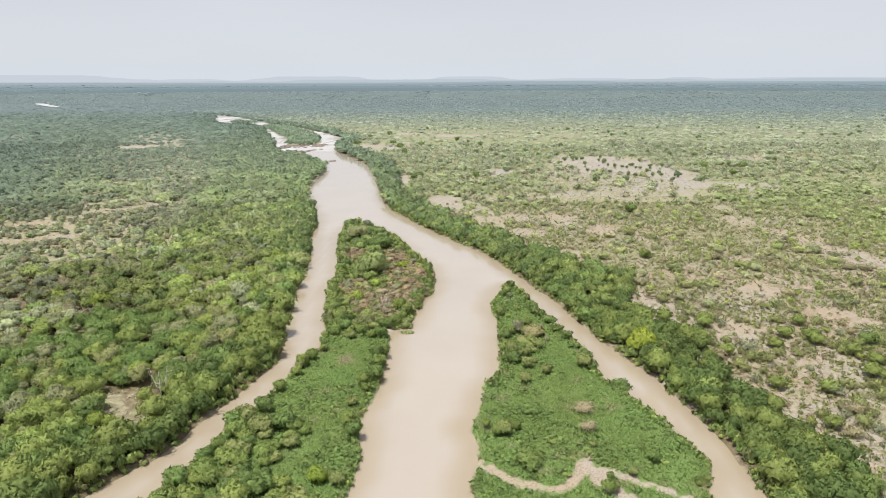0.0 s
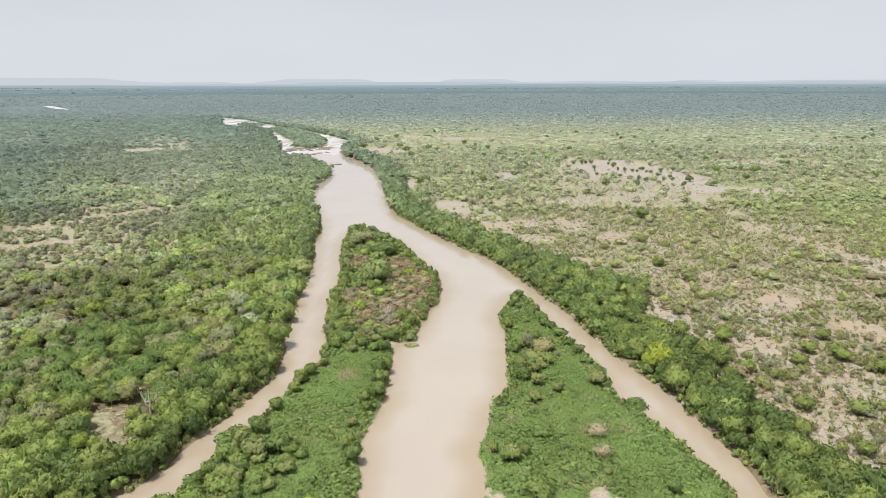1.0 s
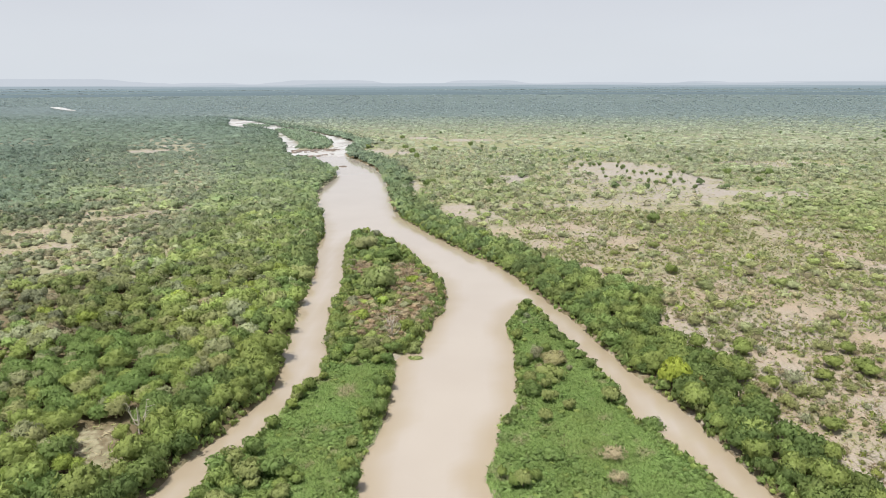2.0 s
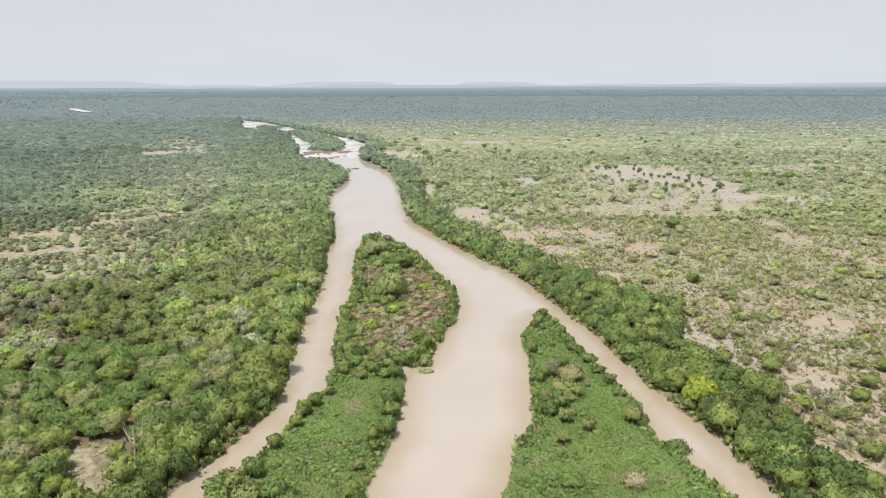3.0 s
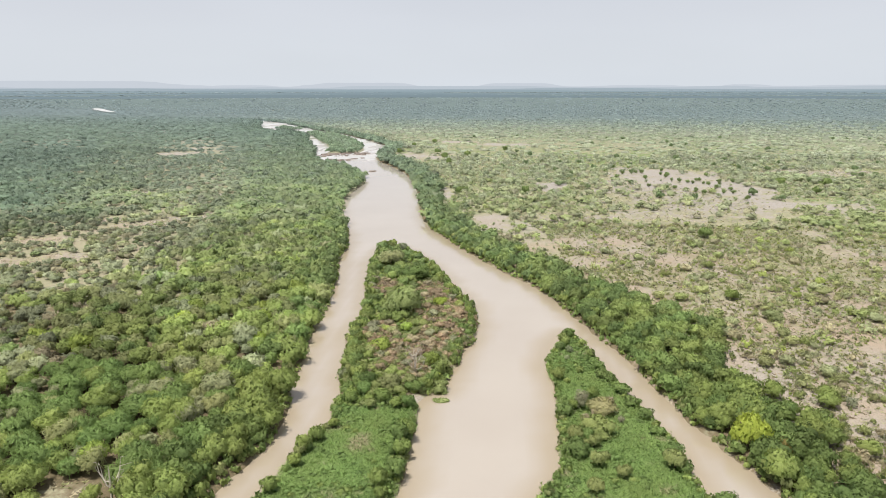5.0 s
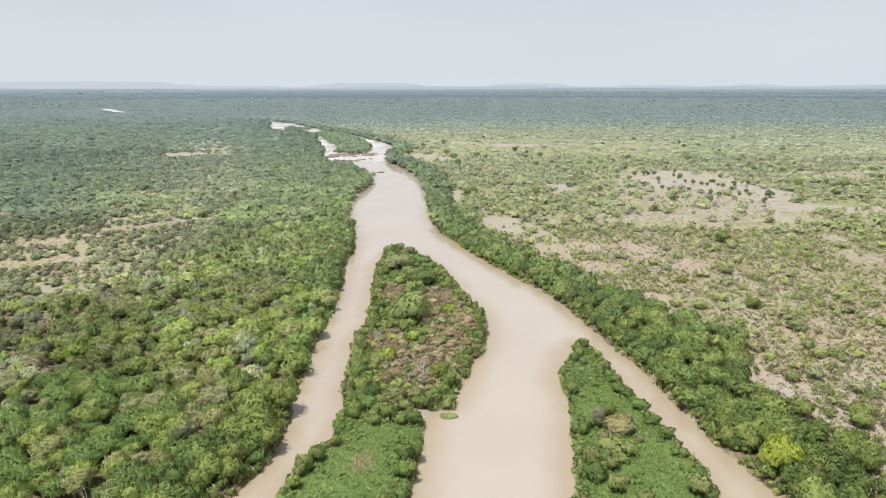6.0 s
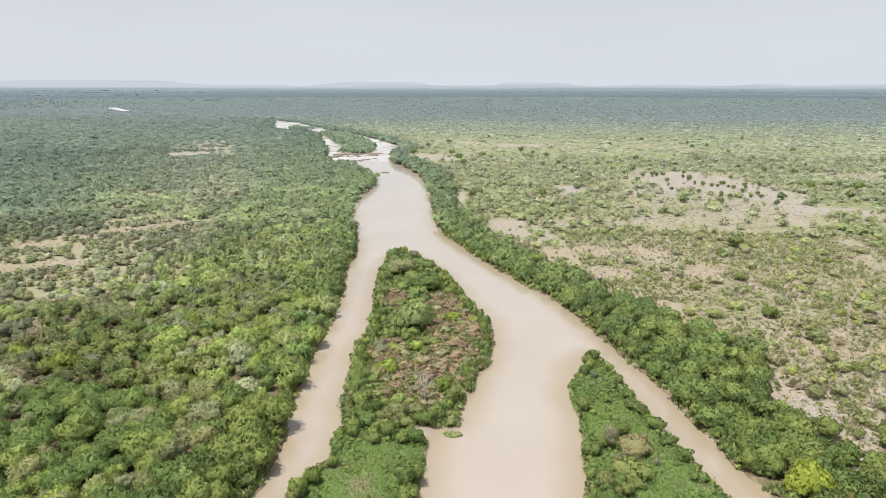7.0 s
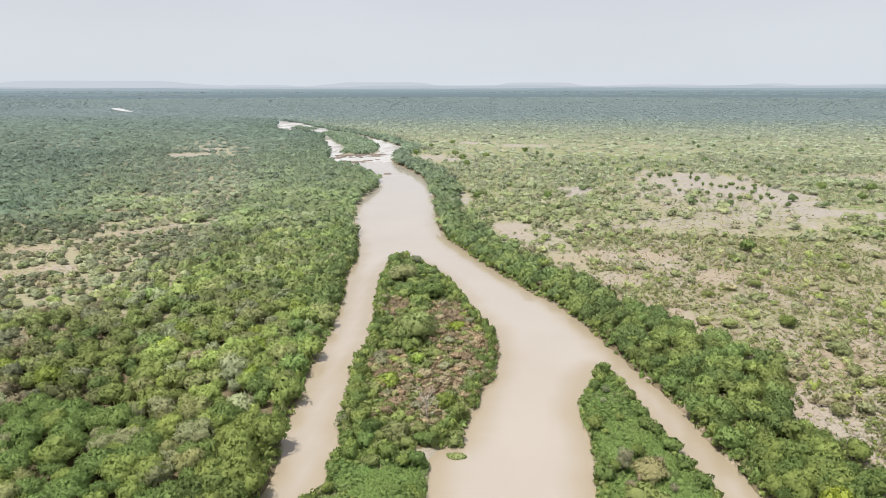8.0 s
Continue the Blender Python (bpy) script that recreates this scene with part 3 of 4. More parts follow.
    r[m] = np.where(belt > 0.5, 2.8 + 3.0 * u**1.3, 0.9 + 3.3 * u**2.4 + 0.5 * smooth(y, 400, 700) + 0.9 * hollow)[m]
    h[m] = np.where(belt > 0.5, 4.2 + 3.6 * u, 1.4 + 3.0 * u**1.5 + 0.4 * smooth(y, 300, 700))[m]
    c = blend([2.2 * belt + 0.25 * dense * smooth(y, 300, 500), 0.35 + 1.4 * belt + 0.8 * dense * smooth(y, 300, 500), 1.0 * (1 - belt), 0.12 * (1.1 - belt), 0.55 * (1 - belt), 0.36 * (1 - belt)], [DEEP, GREEN, OLIVE * 1.12, LIME * 0.95, GREY * 0.75 + OLIVE * 0.35, STRAW * 0.95], rng)
    c = c * (1 - 0.14 * belt[:, None])
    c = c * (1 - 0.5 * hollow[:, None]) + 0.5 * hollow[:, None] * GREEN * (0.9 + 0.35 * u[:, None])
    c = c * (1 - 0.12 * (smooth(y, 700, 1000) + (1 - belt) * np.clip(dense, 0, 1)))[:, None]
    col[m] = c[m]
    # first island: thicket in the north, grassy south with a wooded western edge
    m = land.isle == 1
    brown = brown_patch(x, y)
    north = smooth(y, 206, 222)
    rim = 1 - smooth(s, 2.5, 6)
    grove = 1 - smooth(x + 0.22 * (y - 120) + (fnoise(x, y, 9, 54) - 0.5) * 12, -34, -28)
    grove = grove * (1 - smooth(y + 0.5 * (x + 40) + (fnoise(x, y, 9, 56) - 0.5) * 14, 150, 158))
    chance[m] = np.maximum(north * 0.97, np.maximum(rim * 0.75, grove * 0.95))[m]
    r[m] = (2.0 + 1.8 * u**1.5 + 0.5 * grove - 0.5 * brown)[m]
    h[m] = (2.4 + 2.8 * u - (1.0 + 1.4 * u) * brown + 0.5 * rim)[m]
    c = blend([0.7 * (1 - brown), 1.0 * (1 - brown), 0.35 * (1 - brown), 0.06 * one, 0.05 + 0.35 * brown, 0.45 * brown, 1.0 * brown], [DEEP, GREEN, OLIVE, LIME, GREY, STRAW, RUST], rng)
    col[m] = c[m]
    # second island: a wooded point and edges round tall grass
    m = land.isle == 2
    north = smooth(y, 205, 225)
    clumps = smooth(fnoise(x, y, 12, 55), 0.66, 0.74) * 0.7
    knot = np.maximum(1 - smooth(np.hypot((x - 24) / 6, (y - 196) / 11), 0.7, 1.1), 1 - smooth(np.hypot((x - 30) / 8, (y - 215) / 14), 0.7, 1.1))
    knot = np.maximum(knot, 1 - smooth(np.hypot((x - 14) / 6, (y - 151) / 4), 0.7, 1.1))
    rim = (1 - smooth(s, 2.0, 4.5)) * np.where((x > 40) | (y > 190), 1.0, 0.35) * smooth(y, 175, 190)
    chance[m] = np.maximum(np.maximum(rim * 0.9, knot * 0.95), np.maximum(north * 0.25, clumps * 0.3))[m]
    r[m] = (1.3 + 1.3 * u + 0.9 * rim + 0.7 * rim * (x > 36))[m]
    h[m] = (1.8 + 2.4 * u + 0.8 * knot + 1.5 * rim)[m]
    tan = tan_top(x, y)
    c = blend([0.7 * (1 - tan), 1.0 * (1 - tan), 0.35 * one, 0.08 * one, 0.1 * one, 0.9 * tan], [DEEP, GREEN, OLIVE, LIME, GREY, np.array((0.28, 0.275, 0.175))], rng)
    col[m] = c[m]
    # wooded islands among the rapids
    m = land.isle >= 3
    chance[m], r[m], h[m] = (0.95 * smooth(y, 960, 985))[m], (2.0 + 1.5 * u)[m], (4.5 + 3 * u)[m]
    col[m] = (DEEP * 0.6 + GREEN * 0.4) * (0.8 + 0.4 * u[m, None])
    chance[s < np.minimum(0.5 * r, 1.9)] = 0
    chance[np.hypot(x + 20, y - 221) < 4.6] = 0
    for k in (1.0, 0.99, 0.98, 0.97, 0.96, 0.95, 0.94, 0.93, 0.92):  # open flats before the far bend of the river
        chance[inside(x / k, y / k, REACH)] = 0
    for sx, sy, sr in SINGLES:
        chance[np.hypot(x - sx, y - sy) < sr] = 0
    return chance, r, h, col


# ---- ground and water ----


def stretched(start, fine0, fine1, end, step, growth):
    """Grid lines: fine in the middle stretch, wider and wider apart outside it."""
    mid_lines = np.arange(fine0, fine1, step)
    up, d = [mid_lines[-1]], step
    while up[-1] < end:
        d *= growth
        up.append(up[-1] + d)
    down, d = [mid_lines[0]], step
    while down[-1] > start:
        d *= growth
        down.append(down[-1] - d)
    return np.concatenate([down[:0:-1], mid_lines, up[1:]])


gx, gy = stretched(-4000, -130, 100, 4000, 2.4, 1.034), stretched(-700, 110, 420, 4900, 2.4, 1.029)
GX, GY = np.meshgrid(gx, gy)
land = Land(GX, GY)
x, y, s = land.x, land.y, land.shore
bare = land.bare()
wide, patch = fnoise(x, y, 120, 52), fnoise(x, y, 30, 61)
green_cover = np.where(land.isle > 0, 0.85, np.where(land.left, (0.22 + 0.2 * patch) * (1 - 0.6 * smooth(y, 250, 350)), 0.16 + (0.2 + 0.35 * (wide - 0.3)) * smooth(y, 260, 500)))
green_cover = np.where(land.isle >= 3, 0.1, green_cover)
green_cover = np.where(land.isle == 1, green_cover * (1 - smooth(y, 215, 225)), green_cover)
sand_cover = np.where(land.isle > 0, 0.05, np.where(land.left, 0.15 + 0.14 * smooth(y, 250, 350), 0.70 - 0.42 * smooth(y, 300, 650) + 0.9 * (patch - 0.5) + 0.5 * (wide - 0.5)))
dry_zone = scrub(x, y) * land.left
flat_zone = open_flats(x, y) * land.right
sand_cover = np.maximum(sand_cover, (0.35 + 0.5 * fnoise(x, y, 34, 65)) * flat_zone)
sand_cover = np.maximum(sand_cover, 0.42 * dry_zone)
sand_cover = np.maximum(sand_cover, land.bare(MEADOWS) * 0.58)
sand_cover = np.maximum(sand_cover, bare * np.where(land.left, np.where(y < 230, 0.5, 0.75), 0.85) * (1.25 - 0.9 * fnoise(x, y, 18, 62)))
green_cover *= (1 - bare) * (1 - land.bare(MEADOWS)) * (1 - 0.75 * flat_zone)
litter_cover = np.where(land.left, (0.75 - 0.6 * smooth(y, 230, 400)) * (1 - np.where(y < 230, 0.4, 0.7) * bare), 0.22 * (1 - bare))
belt_ground = (1 - smooth(s, 12, 28)) * land.right
litter_cover = np.maximum(litter_cover * (1 - 0.8 * dry_zone), 0.7 * belt_ground)
litter_cover = np.where((land.isle == 1) & (y > 220), 0.5, litter_cover)
litter_cover = np.where(s < 0.6, 0.55, litter_cover)
green_cover = np.where(s < 0.4, 0.0, green_cover)
path = on_track(x, y)
track = (land.isle == 2) * (1 - smooth(path, -0.4, 0.6))
spit = 1 - smooth(np.hypot((x + 19.5) / 4.4, (y - 221) / 3.6), 0.7, 1.1)
open_sand = np.maximum(track, spit)
green_cover, litter_cover, sand_cover = green_cover * (1 - open_sand), litter_cover * (1 - open_sand), np.maximum(sand_cover, open_sand)
land.z -= 0.35 * track
# how far the painted haze takes over the ground colour, by distance
far_wood_haze = np.where(land.right, smooth(np.hypot(x, y), 900, 2100), smooth(np.hypot(x, y), 700, 2000))
far_wood_haze *= 1 - 0.85 * bare
nx, ny = len(gx), len(gy)
i = (np.arange(ny - 1)[:, None] * nx + np.arange(nx - 1)[None]).ravel()
me = mesh_from("ground", np.stack([x, y, land.z], 1), np.stack([i, i + 1, i + nx + 1, i + nx], 1), [GROUND], cover=np.stack([green_cover, sand_cover, litter_cover, far_wood_haze], 1), flat=False)
ground = tagged(new("ground", me), "flat savanna ground of pale sand, dry grass and leaf litter", "ground", kind="structure")

lx, ly = stretched(-3000, -110, 90, 400, 3.0, 1.09), stretched(-690, 90, 480, 3700, 3.0, 1.05)
wx, wy = np.meshgrid(lx, ly)
wx, wy = wx.ravel(), wy.ravel()
margin = Land(wx, wy)
# silty shallows, widened so the brown also paints bank reflections
shallows_and_reflection = smooth(margin.shore + (fnoise(wx, wy, 12, 83) - 0.5) * 5, -10.0, -0.5) * np.where(margin.right | (margin.isle > 0), 1.0, 0.95) * (1 - smooth(wy, 420, 640))
# foam in the rapids; farther up the white paints the sky's reflection
foam_and_sky_glare = smooth(wy, 850, 900) * (0.35 + 0.9 * smooth(fnoise(wx, wy, 26, 84), 0.35, 0.65))
i = (np.arange(len(ly) - 1)[:, None] * len(lx) + np.arange(len(lx) - 1)[None]).ravel()
me = mesh_from("water", np.stack([wx, wy, 0 * wx], 1), np.stack([i, i + 1, i + len(lx) + 1, i + len(lx)], 1), [WATER], cover=np.stack([shallows_and_reflection, np.clip(foam_and_sky_glare, 0, 1), 0 * foam_and_sky_glare], 1), flat=False)
tagged(new("water", me), "calm muddy pale brown river water reflecting the white sky", "river", kind="structure")

# far bend, coloured white throughout in place of the sky's reflection
me = mesh_from("water", np.column_stack([REACH, np.full(len(REACH), 4.0)]), [list(range(len(REACH)))], [WATER], cover=np.tile([0.0, 1.0, 0.0], (len(REACH), 1)))
tagged(new("water", me), "pale far bend of the muddy river", "river", kind="structure")

# ---- hills on the horizon ----


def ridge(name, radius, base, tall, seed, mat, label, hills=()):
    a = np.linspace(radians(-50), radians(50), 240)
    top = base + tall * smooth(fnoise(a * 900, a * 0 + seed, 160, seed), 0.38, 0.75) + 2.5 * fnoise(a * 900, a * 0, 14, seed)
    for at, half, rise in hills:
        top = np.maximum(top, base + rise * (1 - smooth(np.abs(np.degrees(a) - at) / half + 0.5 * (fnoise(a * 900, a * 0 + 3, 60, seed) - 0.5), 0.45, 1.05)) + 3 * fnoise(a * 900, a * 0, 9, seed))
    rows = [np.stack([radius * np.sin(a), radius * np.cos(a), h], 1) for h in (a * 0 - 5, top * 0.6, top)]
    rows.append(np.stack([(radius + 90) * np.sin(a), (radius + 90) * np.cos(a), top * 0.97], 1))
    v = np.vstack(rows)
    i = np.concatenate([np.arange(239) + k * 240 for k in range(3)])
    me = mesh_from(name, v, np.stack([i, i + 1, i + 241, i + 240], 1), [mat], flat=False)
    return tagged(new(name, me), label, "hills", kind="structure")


# ridges added to step the painted haze glow from plain to sky
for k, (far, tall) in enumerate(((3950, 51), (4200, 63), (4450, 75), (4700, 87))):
    ridge("backdrop", far, tall, 5, 2 + 3 * k, HAZE_PLAIN[k], "added far ridge glowing in painted blue haze")
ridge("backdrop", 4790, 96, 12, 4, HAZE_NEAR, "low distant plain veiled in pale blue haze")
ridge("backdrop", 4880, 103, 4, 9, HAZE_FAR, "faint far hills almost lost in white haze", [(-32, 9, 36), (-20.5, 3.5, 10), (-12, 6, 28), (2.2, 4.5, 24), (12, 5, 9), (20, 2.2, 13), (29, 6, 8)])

# ---- plants ----
rng = np.random.default_rng(7)
HEM = [crown(rng, 1, 20, 0.5, low=0.3, wisp=0.2).done() for k in range(4)]
FULL = [crown(rng, 7 + k % 3, 300, 0.21, lobe=0.46, broad=0.6).done() for k in range(6)]
MIDDLE = [crown(rng, 5, 84, 0.32).done() for k in range(6)]
COARSE = [crown(rng, 2, 22, 0.48, lobe=0.6, calm=0.6).done() for k in range(6)]
SHRUB = [stems(crown(rng, 4 + k % 2, 46, 0.34, core=0.5, low=0.25, wisp=0.3), rng, 0, 1).done() for k in range(6)]
SPRIG = [crown(rng, 1, 13, 0.6, core=0.4, low=0.25, wisp=0.3).done() for k in range(5)]
CLUMP = [crown(rng, 1, 8, 0.6, core=0.95, dome=0.86, calm=0.8).done() for k in range(5)]
KNOLL = [crown(rng, 1, 0, 0.5, core=1.0, dome=0.95, calm=1.2).done() for k in range(5)]
TUFT = []
for k in range(5):
    q = Shape()
    for b in range(4):
        a = rng.random() * 6.28
        e, o = np.array([math.cos(a), math.sin(a), 0]), rng.normal(size=3) * np.array([0.35, 0.35, 0])
        q.add([o - e * 0.35, o + e * 0.35, o + np.array([*(rng.normal(size=2) * 0.9), 0.5 + 0.5 * rng.random()])], [(0, 1, 2)], 0, np.tile(np.array([0, 0, 1]) + rng.normal(size=3) * [0.3, 0.3, 0], (3, 1)), 0.85 + 0.3 * rng.random())
    TUFT.append(q.done())


def grown(y0, y1, step, seed, wood=0):
    """Plants on one stretch of land: place, size and colour. wood: the wider spacing of the woodland's trees."""
    g = np.random.default_rng(seed)
    px, py = spread_over(y0, y1, step, seed)
    at = Land(px, py)
    if wood:
        wx, wy = spread_over(y0, y1, wood, seed + 50, 0.75)
        other = Land(wx, wy).left
        at = Land(np.concatenate([px[~at.left], wx[other]]), np.concatenate([py[~at.left], wy[other]]))
    chance, pr, ph, pc = vegetation(at, g)
    keep = g.random(len(at.x)) < chance
    return at, keep, pr, ph, pc


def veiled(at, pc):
    """Haze painted into the leaf colours, bluer with distance; plants that drink at the river stay deep green."""
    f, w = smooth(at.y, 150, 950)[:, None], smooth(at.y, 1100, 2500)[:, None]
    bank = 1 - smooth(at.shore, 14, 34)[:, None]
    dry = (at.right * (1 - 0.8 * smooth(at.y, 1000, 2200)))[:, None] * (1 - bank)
    kind = np.where(at.left[:, None], np.array((0.186, 0.25, 0.212)), HAZY_GREEN * 0.92) * (1 - dry) + np.array((0.305, 0.338, 0.266)) * dry
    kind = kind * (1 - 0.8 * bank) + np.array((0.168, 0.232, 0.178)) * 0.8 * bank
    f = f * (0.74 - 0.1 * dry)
    c = (pc * (1 - f) + kind * f) * (1 - w) + HAZY_BLUE * w
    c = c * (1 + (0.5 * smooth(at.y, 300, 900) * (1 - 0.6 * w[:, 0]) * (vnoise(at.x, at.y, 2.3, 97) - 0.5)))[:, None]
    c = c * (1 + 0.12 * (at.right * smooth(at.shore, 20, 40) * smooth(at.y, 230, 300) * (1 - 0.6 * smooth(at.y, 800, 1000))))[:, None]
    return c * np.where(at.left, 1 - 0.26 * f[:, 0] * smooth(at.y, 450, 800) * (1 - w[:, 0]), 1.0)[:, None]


def sow(name, protos, at, keep, pr, ph, pc, label, category, seed, grow=1.0, sink=0.12):
    if keep.any():
        scatter(name, protos, at.x[keep], at.y[keep], at.z[keep] - sink * ph[keep], pr[keep] * grow, ph[keep], pc[keep], label, category, seed)


# trees and bushes standing nearest to the flight, each a thing of its own
at, keep, pr, ph, pc = grown(92, 230, 4.2, 101, 5.2)
NEAR = np.zeros(len(keep), bool)


def tree_kind(name, label, category, group, colours, limbs, seed, leaves, size, **look_of):
    """A few trees of a kind, each with its own crown and stem; the rest are copies."""
    g = np.random.default_rng(seed)
    made = []
    for c in colours:
        top = tagged(new(name), label, category, group)
        v, t, m, nn, k = stems(Shape(), g, limbs, 0).done()
        part("trunk", mesh_from("trunk", v, t, [BARK], normals=nn), top, "grey-brown branching trunk")
        v, t, m, nn, k = crown(g, 7 + g.integers(0, 4), leaves, size, **look_of).done()
        part("crown", mesh_from("crown", v, t, [LEAF], leaf=c * k[:, None], normals=nn), top)
        made.append(top)
    return made


def nearest(mask, count, fx, fy):
    i = np.nonzero(mask)[0]
    return i[np.argsort((at.x[i] - fx) ** 2 + (at.y[i] - fy) ** 2)[:count]]


KINDS = [
    ("woodland_tree", "small bushy green woodland tree in dense forest", "tree", "trees of the dense woodland", [GREEN, OLIVE, GREEN * 1.1, DEEP, GREEN * 0.5 + LIME * 0.5, GREY * 0.5 + OLIVE * 0.5], land and at.left & (at.shore > 14), 300, (-95, 175)),
    ("riverbank_tree", "leafy dark green tree leaning over the muddy river bank", "tree", "trees along the river banks", [DEEP * 0.82, DEEP * 0.5 + GREEN * 0.35, GREEN * 0.86, DEEP * 0.95, DEEP * 0.7], (at.shore <= 14) & (at.left | at.right) | at.right & (ph > 4), 300, (0, 160)),
    ("island_bush", "rounded green bush growing on a grassy river island", "bush", "bushes on the river islands", [GREEN, DEEP, GREEN * 0.6 + DEEP * 0.4, OLIVE * 0.6 + GREEN * 0.4], (at.isle > 0) & (brown_patch(at.x, at.y) < 0.5) & ((at.isle == 1) | (tan_top(at.x, at.y) < 0.5)), 300, (0, 160)),
    ("withered_bush", "withered pale brown bush among island thicket", "bush", "withered bushes on the island", [RUST, RUST * 0.6 + STRAW * 0.4, STRAW * 0.9, RUST * 0.5 + GREEN * 0.5, np.array((0.28, 0.275, 0.175)), np.array((0.23, 0.235, 0.14))], (at.isle == 1) & (brown_patch(at.x, at.y) >= 0.5) | (at.isle == 2) & (tan_top(at.x, at.y) >= 0.5), 150, (-20, 270)),
    ("savanna_shrub", "scattered olive green shrub on dry sandy savanna", "shrub", "shrubs of the open savanna", [OLIVE, OLIVE * 0.5 + LIME * 0.5, GREY, OLIVE * 0.7 + GREEN * 0.3, STRAW * 0.7 + OLIVE * 0.3], at.right & (at.shore > 14) & (ph <= 4), 300, (110, 200)),
]
HABIT = {
    "woodland_tree": dict(leaves=760, size=0.165, broad=0.45, lobe=0.46),
    "riverbank_tree": dict(leaves=620, size=0.135, broad=0.9, lift=0.0, lobe=0.52),
    "island_bush": dict(leaves=420, size=0.17, broad=0.9, lift=0.0),
    "withered_bush": dict(leaves=360, size=0.24, core=0.6, broad=0.3, wisp=0.12),
    "savanna_shrub": dict(leaves=260, size=0.22, core=0.5, low=0.2, wisp=0.3, broad=0.55),
}
for k, (name, label, category, group, colours, mask, count, focus) in enumerate(KINDS):
    originals = tree_kind(name, label, category, group, colours, 2 if name == "savanna_shrub" else 3, 200 + k, **HABIT[name])
    picked = nearest(mask & keep, count, *focus)
    NEAR[picked] = True
    for j, i in enumerate(picked):
        shades = [float(((c - pc[i]) ** 2).sum()) for c in colours]
        o = originals[int(np.argmin(shades))]
        m = Matrix.LocRotScale((at.x[i], at.y[i], at.z[i] - 0.1), Euler((0, 0, (j * 2.4) % 6.283)), (pr[i], pr[i], ph[i]))
        copy_thing(o, m)
    for o in originals:
        for child in list(o.children):
            bpy.data.objects.remove(child)
        bpy.data.objects.remove(o)

rest = keep & ~NEAR
sow("woodland", FULL, at, rest & at.left, pr, ph, pc, "dense green woodland of small bushy trees", "woodland", 11)
sow("thicket", FULL, at, rest & (at.isle > 0), pr, ph, pc, "tangled green and rusty thicket covering the island", "thicket", 12)
sow("shrubland", SHRUB, at, rest & at.right, pr, ph, pc, "open olive green shrubs on sandy savanna", "shrubs", 13)

at, keep, pr, ph, pc = grown(230, 470, 4.5, 102, 5.5)
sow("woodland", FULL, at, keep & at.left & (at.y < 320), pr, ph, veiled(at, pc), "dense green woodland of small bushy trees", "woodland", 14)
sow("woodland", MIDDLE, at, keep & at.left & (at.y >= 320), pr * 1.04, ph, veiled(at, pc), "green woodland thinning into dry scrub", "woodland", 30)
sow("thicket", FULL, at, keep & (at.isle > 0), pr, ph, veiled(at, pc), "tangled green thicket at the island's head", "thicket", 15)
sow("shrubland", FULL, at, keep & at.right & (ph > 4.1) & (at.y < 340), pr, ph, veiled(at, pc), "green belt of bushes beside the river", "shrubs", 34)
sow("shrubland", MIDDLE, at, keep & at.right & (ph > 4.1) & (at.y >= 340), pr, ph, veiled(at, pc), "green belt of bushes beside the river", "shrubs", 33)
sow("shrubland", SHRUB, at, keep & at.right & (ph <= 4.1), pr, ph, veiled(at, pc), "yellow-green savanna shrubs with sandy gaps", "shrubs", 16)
def beyond(at, y):
    """Whether a place lies past a ragged line across the plain."""
    return at.y + 170 * (fnoise(at.x, at.y, 90, 91) - 0.5) > y


at, keep, pr, ph, pc = grown(470, 1060, 6.0, 103)
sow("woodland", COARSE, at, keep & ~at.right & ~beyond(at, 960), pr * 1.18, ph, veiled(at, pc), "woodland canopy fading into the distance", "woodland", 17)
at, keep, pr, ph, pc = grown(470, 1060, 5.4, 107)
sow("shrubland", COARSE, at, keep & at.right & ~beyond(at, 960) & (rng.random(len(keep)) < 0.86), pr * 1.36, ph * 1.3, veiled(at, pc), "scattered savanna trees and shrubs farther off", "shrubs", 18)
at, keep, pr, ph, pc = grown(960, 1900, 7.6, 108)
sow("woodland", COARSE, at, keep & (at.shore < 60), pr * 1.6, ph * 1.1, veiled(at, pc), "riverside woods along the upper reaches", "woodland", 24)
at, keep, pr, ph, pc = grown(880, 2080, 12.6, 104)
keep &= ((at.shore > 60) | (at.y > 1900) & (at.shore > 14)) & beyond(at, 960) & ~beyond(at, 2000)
sow("distant_woodland", CLUMP, at, keep, pr * np.where(at.left, 1.9, 2.25), ph * np.where(at.left, 1.0, 1.25), veiled(at, pc), "distant woodland with blue-green haze in its colour", "woodland", 19, 1.0, 0.3)
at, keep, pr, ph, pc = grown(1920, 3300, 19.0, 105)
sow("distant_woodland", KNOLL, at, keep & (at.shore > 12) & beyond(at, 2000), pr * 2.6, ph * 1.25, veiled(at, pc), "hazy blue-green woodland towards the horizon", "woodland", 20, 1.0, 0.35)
# the farthest plants carry one blue-grey haze colour
at, keep, pr, ph, pc = grown(3300, 4550, 30.0, 112)
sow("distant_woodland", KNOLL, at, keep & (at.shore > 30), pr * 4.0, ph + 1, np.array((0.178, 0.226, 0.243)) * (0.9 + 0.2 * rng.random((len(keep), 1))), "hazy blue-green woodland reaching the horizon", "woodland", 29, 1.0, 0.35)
# the lower river
at, keep, pr, ph, pc = grown(-60, 92, 4.2, 106)
scatter("thicket", MIDDLE, at.x[keep], at.y[keep], at.z[keep] - 0.3, pr[keep] * 1.08, ph[keep], pc[keep], "green bushes and trees along the lower river", "thicket", 23)
# low bushes trailing over the water's edge
g = np.random.default_rng(55)
px, py = jittered(-105, 90, 95, 480, 1.7, 109)
at = Land(px, py)
